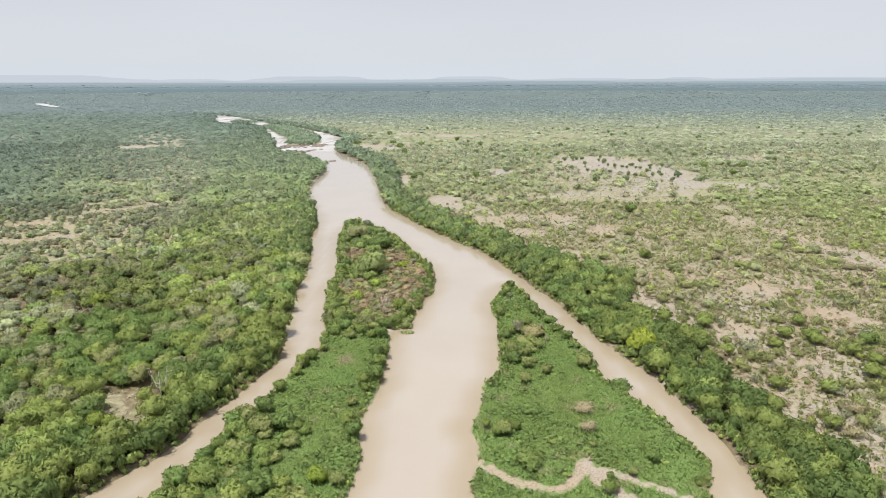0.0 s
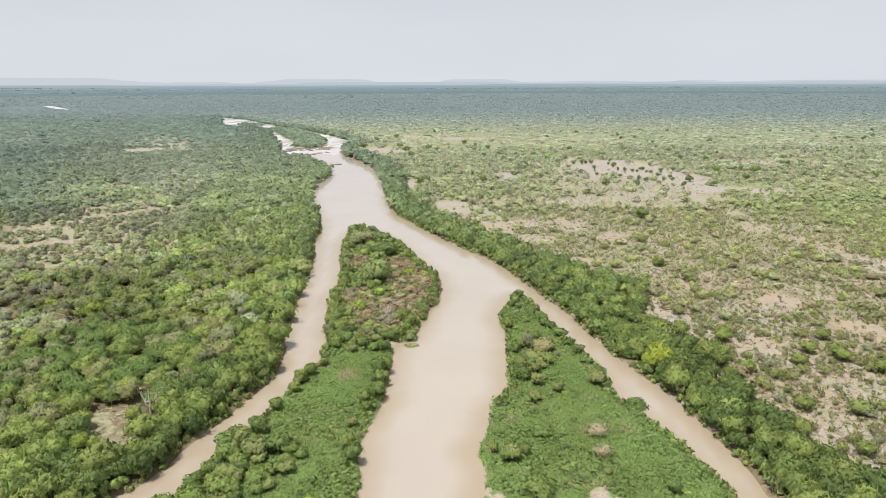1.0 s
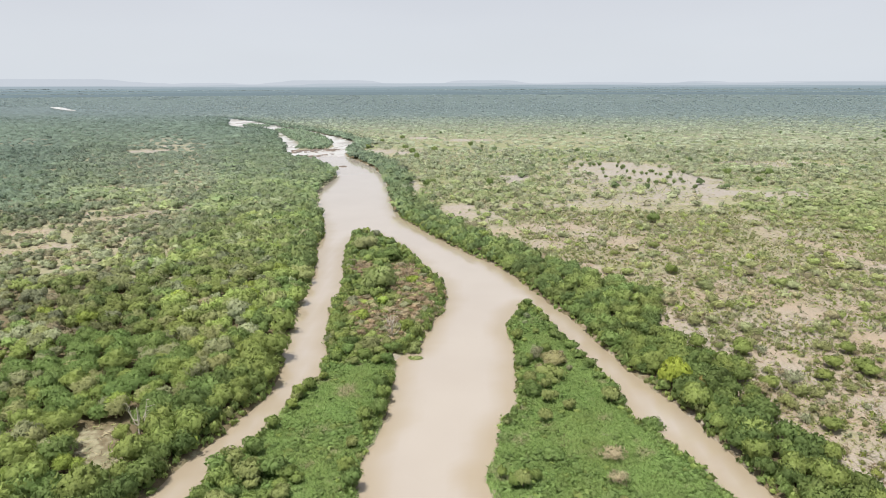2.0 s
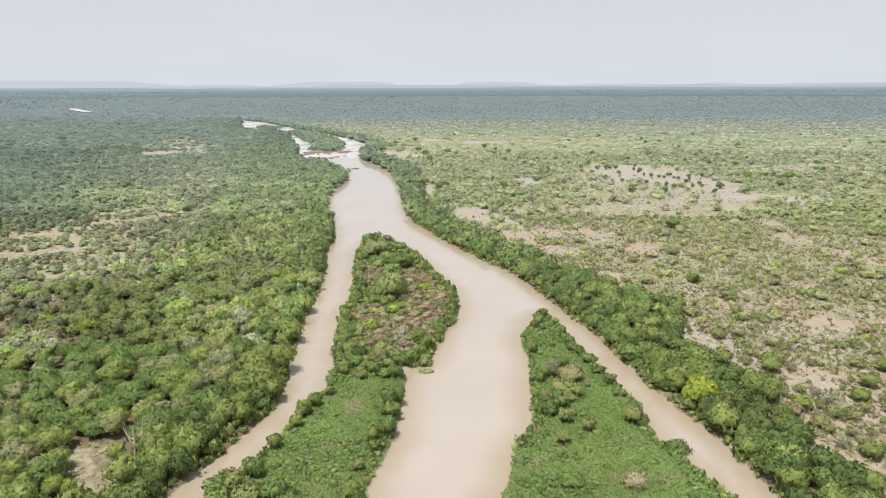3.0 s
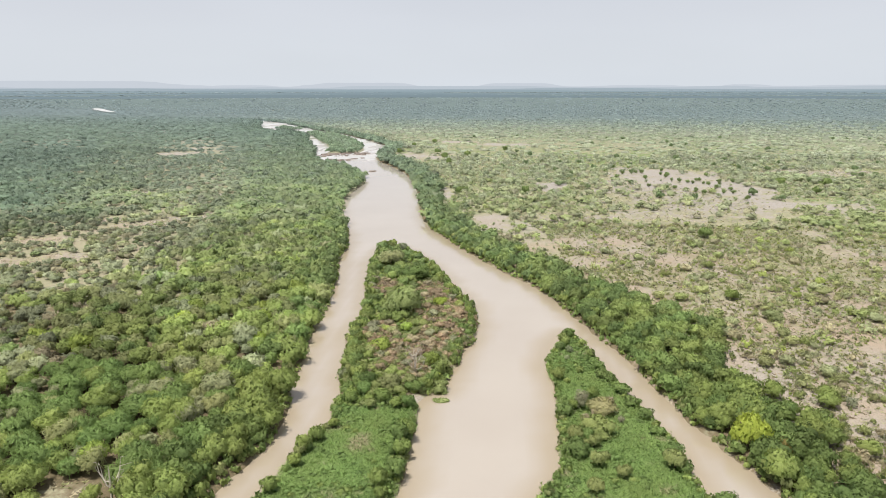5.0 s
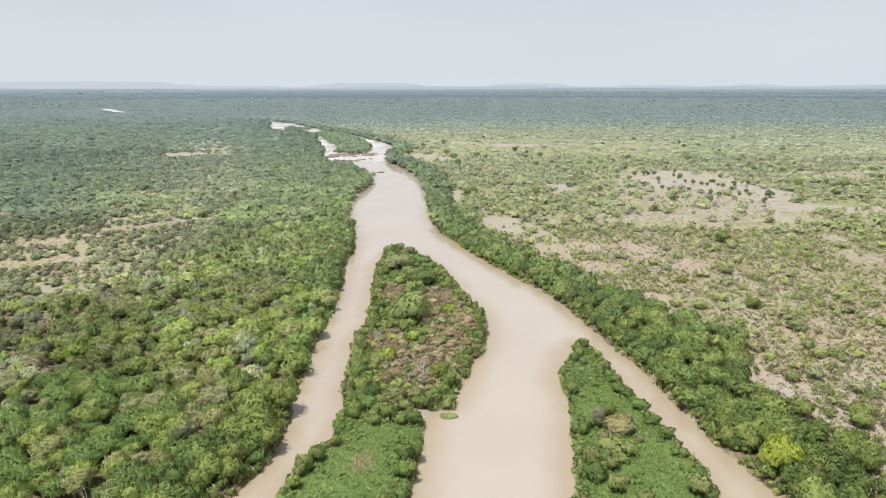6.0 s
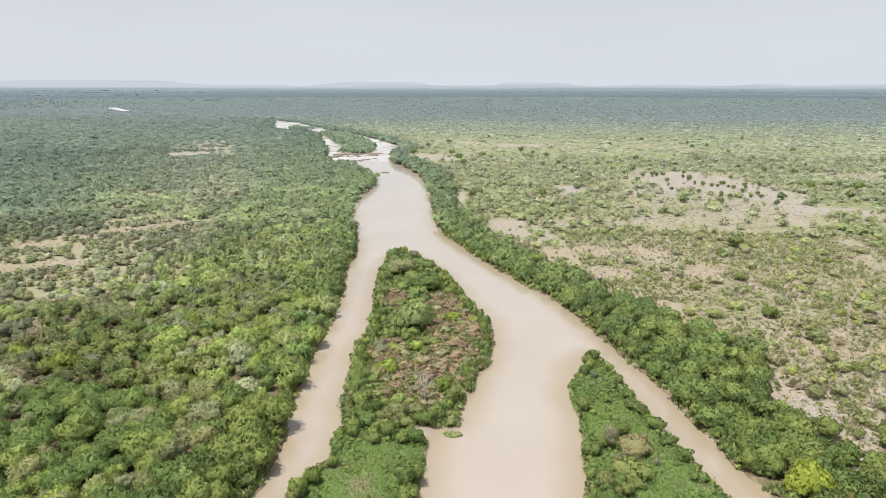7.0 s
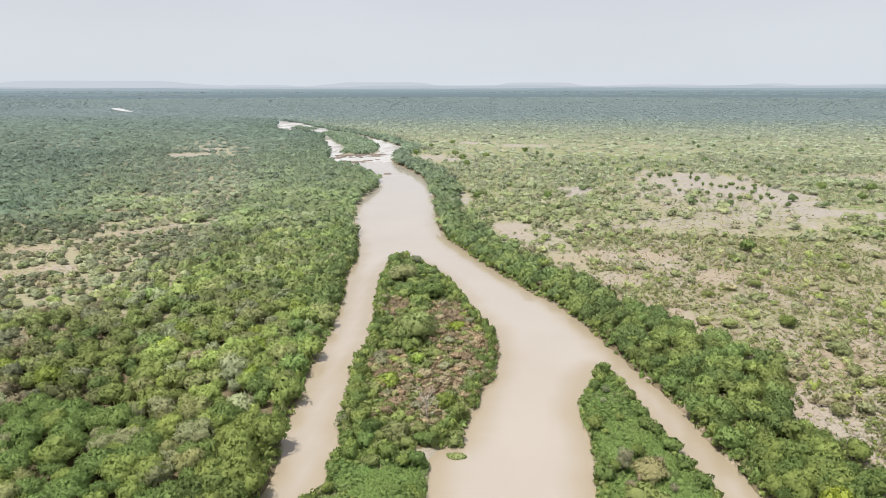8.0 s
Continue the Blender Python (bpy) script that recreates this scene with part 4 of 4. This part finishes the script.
hem = (at.shore > 0.1) & (at.shore < 2.6) & ((at.y > 175) | (at.isle != 2) | (px > 40)) & (np.hypot(px + 20, py - 221) > 4) & (g.random(len(px)) < 0.8)
hc = blend([1.0 + 0 * px, 0.8 + 0 * px, 0.2 + 0 * px], [DEEP, GREEN, OLIVE], g)
scatter("bank_fringe", HEM, px[hem], py[hem], at.z[hem] - 0.3, 0.9 + 0.7 * g.random(hem.sum()), 1.3 + 1.2 * g.random(hem.sum()), hc[hem], "low green bushes trailing over the water's edge", "bushes", 25)
px, py = jittered(-105, 95, 95, 480, 2.7, 110)
at = Land(px, py)
row = (at.shore > 1.5) & (at.shore < 4.8) & (at.left | at.right | (at.isle == 1) & (at.y > 225)) & (np.hypot(px + 20, py - 221) > 5)
hc = blend([1.0 + 0 * px, 1.0 + 0 * px, 0.3 + 0 * px, 0.04 + 0 * px], [DEEP, GREEN, OLIVE, LIME], g)
scatter("bank_fringe", MIDDLE, px[row], py[row], at.z[row] - 0.5, 1.7 + 0.9 * g.random(row.sum()), 2.8 + 2.2 * g.random(row.sum()), hc[row], "dense green bushes crowding the river bank", "bushes", 27)
# undergrowth that fills the island's thicket
px, py = jittered(-70, 0, 216, 415, 1.9, 111)
at = Land(px, py)
fill = (at.isle == 1) & (at.shore > 0.5) & (np.hypot(px + 20, py - 221) > 4)
br = brown_patch(px, py)
uc = blend([0.9 * (1 - br), 0.9 * (1 - br), 0.5 + 0 * px, 0.5 * br, 1.2 * br], [DEEP, GREEN, OLIVE, STRAW, RUST], g)
scatter("undergrowth", HEM, px[fill], py[fill], at.z[fill] - 0.2, 1.2 + 0.8 * g.random(fill.sum()), 1.0 + 1.2 * g.random(fill.sum()), uc[fill], "tangled green and rusty brown island undergrowth", "undergrowth", 28)
# tall grass on the islands
g = np.random.default_rng(301)
px, py = jittered(-90, 70, 95, 290, 0.62, 301)
at = Land(px, py)
grass = (at.isle > 0) & (at.shore > 0.3) & (on_track(px, py) > 0.3) & ((at.y < 222) | (at.isle == 2)) & (np.hypot(px + 20, py - 221) > 3.2)
shade = fnoise(px, py, 9, 71)[:, None]
dry = smooth(fnoise(px, py, 6, 72), 0.62, 0.85)[:, None] * 0.7
dry = np.maximum(dry, 0.8 * (1 - smooth(np.hypot((px + 33) / 4, (py - 196) / 5) + (fnoise(px, py, 3, 73) - 0.5), 0.4, 1.1))[:, None])
gc = (REED * (1.22 - 0.66 * shade) + GREEN * 0.3 * shade) * (1 - dry) + STRAW * 0.8 * dry
scatter("island_grass", TUFT, px[grass], py[grass], at.z[grass] - 0.05, 0.42 + 0.25 * g.random(grass.sum()), 0.6 + 0.6 * shade[grass, 0], gc[grass], "lush bright green tall grass on the islands", "grass", 21)
px, py = jittered(-90, 70, -40, 96, 1.05, 307)
at = Land(px, py)
grass = (at.isle > 0) & (at.shore > 0.3)
shade = fnoise(px, py, 9, 71)[:, None]
gc = REED * (1.22 - 0.66 * shade) + GREEN * 0.3 * shade
scatter("island_grass", TUFT, px[grass], py[grass], at.z[grass] - 0.05, 0.75 + 0.35 * g.random(grass.sum()), 0.6 + 0.6 * shade[grass, 0], gc[grass], "lush green tall grass on the lower islands", "grass", 36)
# low mounds of creeper and young bushes in the grass
px, py = jittered(-90, 70, 95, 290, 1.9, 306)
at = Land(px, py)
lump = (at.isle > 0) & (at.shore > 0.6) & (on_track(px, py) > 1.0) & ((at.y < 222) | (at.isle == 2)) & (np.hypot(px + 20, py - 221) > 3.6) & (g.random(len(px)) < 0.15 + 0.75 * smooth(fnoise(px, py, 14, 74), 0.42, 0.66))
mc = blend([1.0 + 0 * px, 0.6 + 0 * px, 0.25 + 0 * px], [REED * 0.95, DEEP, GREEN * 0.9], g)
scatter("creeper", HEM, px[lump], py[lump], at.z[lump] - 0.15, 0.8 + 0.9 * g.random(lump.sum()), 0.7 + 0.6 * g.random(lump.sum()), mc[lump], "low green creeper mounds in tall grass", "creeper", 35)
# dry tufts on the savanna
px, py = jittered(40, 360, 110, 480, 1.5, 302)
at = Land(px, py)
dry = at.right & (at.shore > 12) & (g.random(len(px)) < 0.8 - 0.5 * np.maximum(at.bare(), at.bare(MEADOWS))) & (px < 0.78 * py + 10)
gc = blend([0.6 + 0 * px, 0.9 + 0 * px, 0.7 + 0 * px, 0.3 + 0 * px], [RUST * 0.7, OLIVE * 0.8, OLIVE * 0.6 + LIME * 0.3, GREY * 0.7], g)
scatter("dry_grass", TUFT, px[dry], py[dry], at.z[dry] - 0.03, 0.4 + 0.7 * g.random(dry.sum()), 0.3 + 0.7 * g.random(dry.sum()), gc[dry], "sparse dry grass and low scrub on sand", "grass", 22)


# knee-high bushes between the savanna's shrubs
px, py = jittered(40, 380, 110, 480, 2.9, 305)
at = Land(px, py)
small = at.right & (at.shore > 14) & (g.random(len(px)) < (0.25 + 0.25 * (1 - smooth(py, 240, 320)) + 0.6 * smooth(fnoise(px, py, 17, 63), 0.35, 0.65)) * (1 - 0.85 * np.maximum(at.bare(), at.bare(MEADOWS)))) & (px < 0.78 * py + 10)
gc = blend([0.9 + 0 * px, 0.8 + 0 * px, 0.35 + 0 * px, 0.6 + 0 * px, 0.3 + 0 * px], [OLIVE, OLIVE * 0.5 + GREEN * 0.45, LIME * 0.85, GREY * 0.85, STRAW * 0.7], g)
scatter("low_scrub", SPRIG, px[small], py[small], at.z[small] - 0.1, 0.6 + 1.0 * g.random(small.sum()) ** 1.6, 0.7 + 1.0 * g.random(small.sum()), gc[small], "knee-high olive scrub scattered over sand", "shrubs", 32)
# low scrub over the farther savanna
px, py = jittered(-60, 560, 470, 860, 3.4, 304)
at = Land(px, py)
dry = at.right & (at.shore > 12) & (g.random(len(px)) < 0.55 - 0.5 * at.bare()) & (px < 0.78 * py + 10)
gc = blend([0.9 + 0 * px, 0.9 + 0 * px, 0.5 + 0 * px, 0.6 + 0 * px], [STRAW * 0.9, OLIVE, GREEN * 0.9, GREY * 1.1], g)
scatter("dry_grass", TUFT, px[dry], py[dry], at.z[dry] - 0.03, 0.9 + 0.9 * g.random(dry.sum()), 0.6 + 1.0 * g.random(dry.sum()), gc[dry], "low scrub dotting the farther dry savanna", "grass", 31)
# scrub in the clearings of the wood
px, py = jittered(-380, -60, 140, 560, 1.9, 303)
at = Land(px, py)
low = at.left & (np.maximum(at.bare(), at.bare(MEADOWS)) > 0.15) & (g.random(len(px)) < 0.6)
gc = blend([0.8 + 0 * px, 0.8 + 0 * px, 0.4 + 0 * px], [STRAW * 0.8, OLIVE * 0.9, GREY], g)
scatter("dry_grass", TUFT, px[low], py[low], at.z[low] - 0.03, 0.5 + 0.9 * g.random(low.sum()), 0.3 + 0.8 * g.random(low.sum()), gc[low], "dry scrub in a sandy forest clearing", "grass", 26)


# ---- single trees and bushes ----
def height_at(px, py):
    return float(Land([px], [py]).z[0])


def single(name, px, py, r, h, colour, label, category, seed, leaves=620, size=0.12, lobes=10, low=0.3, core=0.72, wisp=0.0, broad=1.0, lift=0.1):
    g = np.random.default_rng(seed)
    top = tagged(new(name), label, category)
    v, t, m, nn, k = stems(Shape(), g, 5, 0, 0.6, 0.06).done()
    part("trunk", mesh_from("trunk", v, t, [BARK], normals=nn), top, "grey-brown branching trunk")
    v, t, m, nn, k = crown(g, lobes, leaves, size, core, low=low, wisp=wisp, broad=broad, lift=lift).done()
    part("crown", mesh_from("crown", v, t, [LEAF], leaf=colour * k[:, None], normals=nn), top)
    top.matrix_basis = Matrix.LocRotScale((px, py, height_at(px, py) - (0.12 * h if category == "bush" else 0.1)), Euler((0, 0, seed)), (r, r, h))
    return top


def bare_tree(name, px, py, h, label, seed, limbs, mat, twigs=4, spread=0.45, lean=0.04, low=0.28, high=0.83, rise=0.30):
    """A leafless tree: a bleached trunk with crooked limbs, each a part with its twigs."""
    g = np.random.default_rng(seed)
    top = tagged(new(name), label, "dead tree")
    base = Vector((px, py, height_at(px, py) - 0.1))
    top.location = base
    bend = g.normal(size=2) * lean * h
    trunk = [(0, 0, 0), (bend[0] * 0.4, bend[1] * 0.4, h * 0.3), (bend[0], bend[1], h * 0.62), (bend[0] * 1.3, bend[1], h * 0.95)]
    v, t, m, nn, kk = Shape().tube(trunk, [0.029 * h, 0.024 * h, 0.017 * h, 0.006 * h], 8).done()
    part("trunk", mesh_from("trunk", v, t, [mat], flat=False), top)
    for k in range(limbs):
        f = low + (high - low) * k / max(limbs - 1, 1)
        o = np.array([bend[0] * f, bend[1] * f, h * f])
        a = k * 2.4 + g.random()
        reach = h * spread * (0.65 + 0.5 * g.random()) * (1.15 - 0.5 * f)
        d = np.array([math.cos(a), math.sin(a), 0])
        q = [o, o + d * reach * 0.45 + [0, 0, 0.02 * h], o + d * reach * 0.8 + [0, 0, 0.45 * rise * h], o + d * reach * 0.95 + [0, 0, rise * h]]
        v, t, m, nn, kk = Shape().tube(q, [0.017 * h, 0.013 * h, 0.009 * h, 0.003 * h], 6).done()
        limb = part("branch", mesh_from("branch", v, t, [mat], flat=False), top)
        for w in range(twigs):
            b = q[1 + w % 3]
            e = b + g.normal(size=3) * 0.07 * h + d * 0.06 * h + [0, 0, 0.09 * h]
            v, t, m, nn, kk = Shape().tube([b, (b + e) / 2 + g.normal(size=3) * 0.01 * h, e], [0.007 * h, 0.005 * h, 0.002 * h], 4).done()
            part("twig", mesh_from("twig", v, t, [mat], flat=False), limb)
    return top


single("yellow_tree", 67.6, 201, 5.6, 10.2, np.array((0.30, 0.365, 0.055)), "bright yellow-green tree on the river bank", "tree", 1, 1300, 0.115)
single("orange_bush", 73, 194, 2.8, 6.5, np.array((0.24, 0.20, 0.06)), "olive tree flushed orange beside the yellow tree", "tree", 2)
single("dark_bush", 55.0, 178.5, 4.4, 4.8, DEEP, "dark green bush at the island's edge", "bush", 4)
single("round_tree", -35.0, 296, 9.6, 13.0, np.array((0.27, 0.318, 0.12)), "broad rounded light green tree above the island thicket", "bush", 3, 1000, 0.105, 12)
single("domed_tree", -51, 369, 8.4, 9.5, np.array((0.265, 0.285, 0.135)), "broad pale olive dome near the island's head", "tree", 71, 1000, 0.105, 12)
single("dark_bush", -35.5, 345, 8.4, 8.8, DEEP * 0.85, "wide dark green bush among withered thicket", "bush", 72, 1000, 0.105, 12)
single("lime_bush", -20.6, 308.7, 4.2, 3.9, LIME * 0.9, "lime green bush amid withered brown thicket", "bush", 5, 560, 0.135, 12)
single("lime_bush", -37.7, 258.8, 4.4, 4.8, LIME * 0.5 + GREEN * 0.5, "bright green bush on the island's inner edge", "bush", 73, 560, 0.135, 12)
single("dark_bush", -37.0, 228.9, 3.4, 6.4, DEEP * 0.75, "upright dark green bush beside the grass", "bush", 74, 560, 0.135, 12)
single("olive_bush", -29.8, 227.5, 4.6, 5.4, OLIVE * 0.95, "rounded yellowish olive bush behind the sandy spit", "bush", 75, 560, 0.135, 12)
single("green_bush", -18.5, 246.7, 3.6, 5.2, LIME * 0.35 + GREEN * 0.6, "bright leafy bush beside the dead bush", "bush", 76, 560, 0.135, 12)
single("green_bush", -14.8, 229.1, 4.0, 4.6, GREEN * 0.75 + GREY * 0.25, "soft green bush at the island's shore", "bush", 77, 560, 0.135, 12)
single("lime_bush", -33.7, 284.3, 2.2, 2.8, LIME * 0.85, "small lime bush below the round tree", "bush", 78, 560, 0.135, 12)
single("grey_bush", -44.4, 278.9, 3.2, 3.2, GREY * 0.7 + STRAW * 0.2, "grey half-withered bush in brown thicket", "bush", 79, 560, 0.135, 12)
single("vine_bush", 29.5, 205, 6.2, 5.6, GREEN * 0.6 + OLIVE * 0.35, "broad green bush draped with dry vines", "bush", 81, 1000, 0.105, 12)
single("vine_bush", 33, 217, 5.4, 5.2, np.array((0.275, 0.265, 0.125)), "bush smothered in dry tan vines", "bush", 82, 1000, 0.105, 12)
single("dark_bush", 23.5, 194, 3.6, 4.6, DEEP * 0.85, "dense dark bush on the island's western edge", "bush", 83, 560, 0.135, 12)
single("dark_bush", 22.5, 215, 3.0, 4.0, DEEP, "dark green bush on the island's western edge", "bush", 84, 560, 0.135, 12)
for k, (px, py, r, h) in enumerate([(48.6, 189, 2.6, 3.2), (48, 197, 2.9, 3.6), (46.4, 206, 2.6, 3.0), (44.8, 214.5, 3.0, 3.8), (42.8, 222, 2.7, 3.3), (41.2, 230, 3.1, 3.9), (39, 238, 2.5, 3.2), (37, 247, 2.8, 3.4), (30.3, 276, 2.9, 3.8)]):
    tagged(single("shore_bush", px, py, r, h, DEEP * (0.85 + 0.08 * (k % 3)), "spreading dark green bush leaning over the channel", "bush", 90 + k, 420, 0.16, 8), group="bushes along the channel")
single("lime_bush", -29.5, 128, 3.4, 4.5, LIME * 0.8, "lime green bush at the island's grassy edge", "bush", 6)
single("dark_bush", 21, 134.5, 5.0, 4.4, DEEP * 0.6 + GREEN * 0.4, "large rounded dark green bush in tall grass", "bush", 7)
single("dark_bush", 25, 160, 3.6, 3.2, DEEP, "low dark green bush in island grass", "bush", 8)
single("pale_bush", 40, 161, 4.2, 3.2, STRAW * 0.95 + OLIVE * 0.2, "dry pale tan bush standing in green grass", "bush", 9, 380, 0.2, 7, 0.3, 0.5, 0.2, 0.3)
single("pale_bush", 38.7, 150, 3.2, 3.6, STRAW * 0.95 + OLIVE * 0.15, "dry pale tan bush standing in green grass", "bush", 10, 380, 0.2, 6, 0.3, 0.45, 0.2, 0.3)
single("shore_tree", -48, 396, 3.0, 6.5, GREY * 0.8, "grey-green tree on the island's shore", "tree", 12)
for k, (px, py) in enumerate([(-123, 1075), (-129, 954), (-32, 921), (-51, 826), (-76, 960), (-96, 1140), (20, 1000), (-60, 888), (-26, 603), (30, 608), (275, 677), (314, 673), (280, 619), (131, 441)]):
    single("savanna_tree", px, py, 4.5 + (k % 3), 7 + (k % 4) * 0.6, DEEP * 0.85 + OLIVE * 0.2, "dark rounded tree standing alone on open savanna", "tree", 40 + k, 150, 0.28, 6)
# dark crowns dotted over the farther savanna
g = np.random.default_rng(95)
lone = single("savanna_tree", 234, 889, 5.5, 7.5, (DEEP * 0.75 + HAZY_GREEN * 0.2), "dark rounded tree standing alone on open savanna", "tree", 58, 110, 0.3, 6)
tagged(lone, group="lone trees of the savanna")
placed = lone.matrix_basis.copy()
lone.matrix_basis = Matrix.Identity(4)
for k in range(75):
    py = 540 + 760 * g.random() ** 1.2
    px = -0.12 * py + 90 + (0.8 * py - 40) * g.random()
    r = 2.6 + 2.4 * g.random()
    if Land([px], [py]).shore[0] > 25:
        copy_thing(lone, Matrix.LocRotScale((px, py, height_at(px, py) - 0.1), Euler((0, 0, k * 1.7)), (r, r, 4.2 + 2.4 * g.random())))
lone.matrix_basis = placed
# dark little trees on the grey sandy clearing
g = np.random.default_rng(91)
first = single("clearing_tree", 0, 0, 1, 1, DEEP * 0.8 + GREY * 0.15, "small dark tree on a grey sandy clearing", "tree", 60, 90, 0.32, 5)
tagged(first, group="trees on the sandy clearing")
CLEARING_TREES = [(126, 769), (140, 798), (139, 742), (156, 795), (155, 754), (162, 754), (156, 710), (178, 739), (179, 722), (162, 658), (168, 646), (183, 687), (175, 635), (190, 683), (181, 627),
                  (185, 616), (206, 672), (196, 624), (206, 650), (223, 693), (215, 639), (211, 619), (234, 688), (274, 770), (210, 585)]
for k in range(40):
    a, q = g.random() * 6.283, math.sqrt(g.random())
    px, py = CLEARING_TREES[k] if k < 25 else (190 + 62 * q * math.cos(a), 705 + 90 * q * math.sin(a))
    m = Matrix.LocRotScale((px, py, height_at(px, py) - 0.1), Euler((0, 0, a * 5)), (1.8 + 1.3 * g.random(),) * 2 + (3.5 + 2 * g.random(),))
    if k:
        first.scale = (1, 1, 1)
        copy_thing(first, m)
    else:
        place = m
first.matrix_basis = place
single("savanna_bush", 113, 297, 4.6, 5.2, GREY * 0.5 + GREEN * 0.5, "rounded grey-green bush on sandy savanna", "bush", 13)
single("savanna_bush", 105, 321, 4.0, 6.2, GREEN * 0.9, "upright green bush on sandy savanna", "bush", 14)
for k, (px, py, r, c) in enumerate([(167, 408, 3.6, LIME), (116, 419, 3.4, GREEN), (86, 356, 3.8, GREEN), (112, 372, 4.2, GREEN), (114, 271, 3.4, GREEN), (110, 241, 3.4, OLIVE), (130, 230, 2.8, OLIVE), (203, 319, 5.0, GREY), (142, 226, 3.4, OLIVE), (169, 248, 3.0, GREY)]):
    single("savanna_bush", px, py, r * 0.9, r * 1.05, c * 0.6 + OLIVE * 0.3, "bushy green shrub standing out on sandy savanna", "bush", 120 + k, 380, 0.18, 9, 0.25, 0.48, 0.3, 0.5)
bare_tree("dead_tree", -81.3, 164.5, 10.6, "bleached white leafless dead tree in forest clearing", 21, 5, DEAD, 4, 0.34, 0.01, 0.42, 0.6, 0.46)
bare_tree("dead_bush", -23.3, 240.2, 9.0, "grey leafless dead bush on the island", 22, 11, DEAD, 7, 0.34, 0.03, 0.12, 0.7, 0.42)

# floating weed beside the sandy spit
g = np.random.default_rng(31)
v, t = ICO2
v = v * (1 + 0.12 * g.normal(size=(len(v), 1))) * np.array([2.6, 1.5, 0.35]) + [0, 0, 0.12]
s = Shape().add(v, t)
for k in range(160):
    a, q = g.random() * 6.28, math.sqrt(g.random())
    o = np.array([math.cos(a) * q * 2.6, math.sin(a) * q * 1.5, 0.3])
    e = np.array([math.cos(a * 7), math.sin(a * 7), 0]) * 0.16
    s.add([o - e, o + e, o + [*(g.normal(size=2) * 0.12), 0.3 + 0.2 * g.random()]], [(0, 1, 2)])
v, t, m, nn, kk = s.done()
weed = tagged(new("floating_weed", mesh_from("floating_weed", v, t, [LEAF], leaf=np.tile(OLIVE * 0.7 + REED * 0.5, (len(v), 1)))), "mat of green weed floating on muddy water", "water plant")
weed.location = (-13.6, 222.5, 0)


# ---- rapids ----
def boulder(px, py, sx, sy, sz, turn, seed, label):
    g = np.random.default_rng(seed)
    v, t = ICO2
    d = 1 + 0.22 * (g.random((len(v), 1)) - 0.5)
    v = v * d
    v[:, 2] = np.minimum(v[:, 2], 0.55 + 0.15 * g.random(len(v)))
    ob = tagged(new("rock", mesh_from("rock", v, t, [ROCK], flat=True)), label, "rock", "rocks of the river rapids")
    ob.matrix_basis = Matrix.LocRotScale((px, py, 0.0), Euler((0, 0, radians(turn))), (sx, sy, sz))
    return ob


boulder(-134, 768, 4.5, 1.6, 1.6, 20, 1, "low dark rock ledge in open river water")
g = np.random.default_rng(77)
for k in range(80):
    f = g.random()
    px, py = -238 + 60 * f + g.normal() * 4, 954 + 30 * f - 40 * g.random() ** 2.5
    boulder(px, py, 1.5 + 4 * g.random(), 1.2 + 2.2 * g.random(), 1.0 + 1.5 * g.random(), g.random() * 180, 300 + k, "brown boulder in the river rapids")
for k in range(22):
    f = k / 21
    boulder(-226 + 50 * f + g.normal() * 3, 862 + 36 * f + g.normal() * 8, 2 + 4 * g.random(), 1.2 + 1.5 * g.random(), 0.9 + 0.9 * g.random(), g.random() * 60, 400 + k, "dark low rock breaking the river's surface")
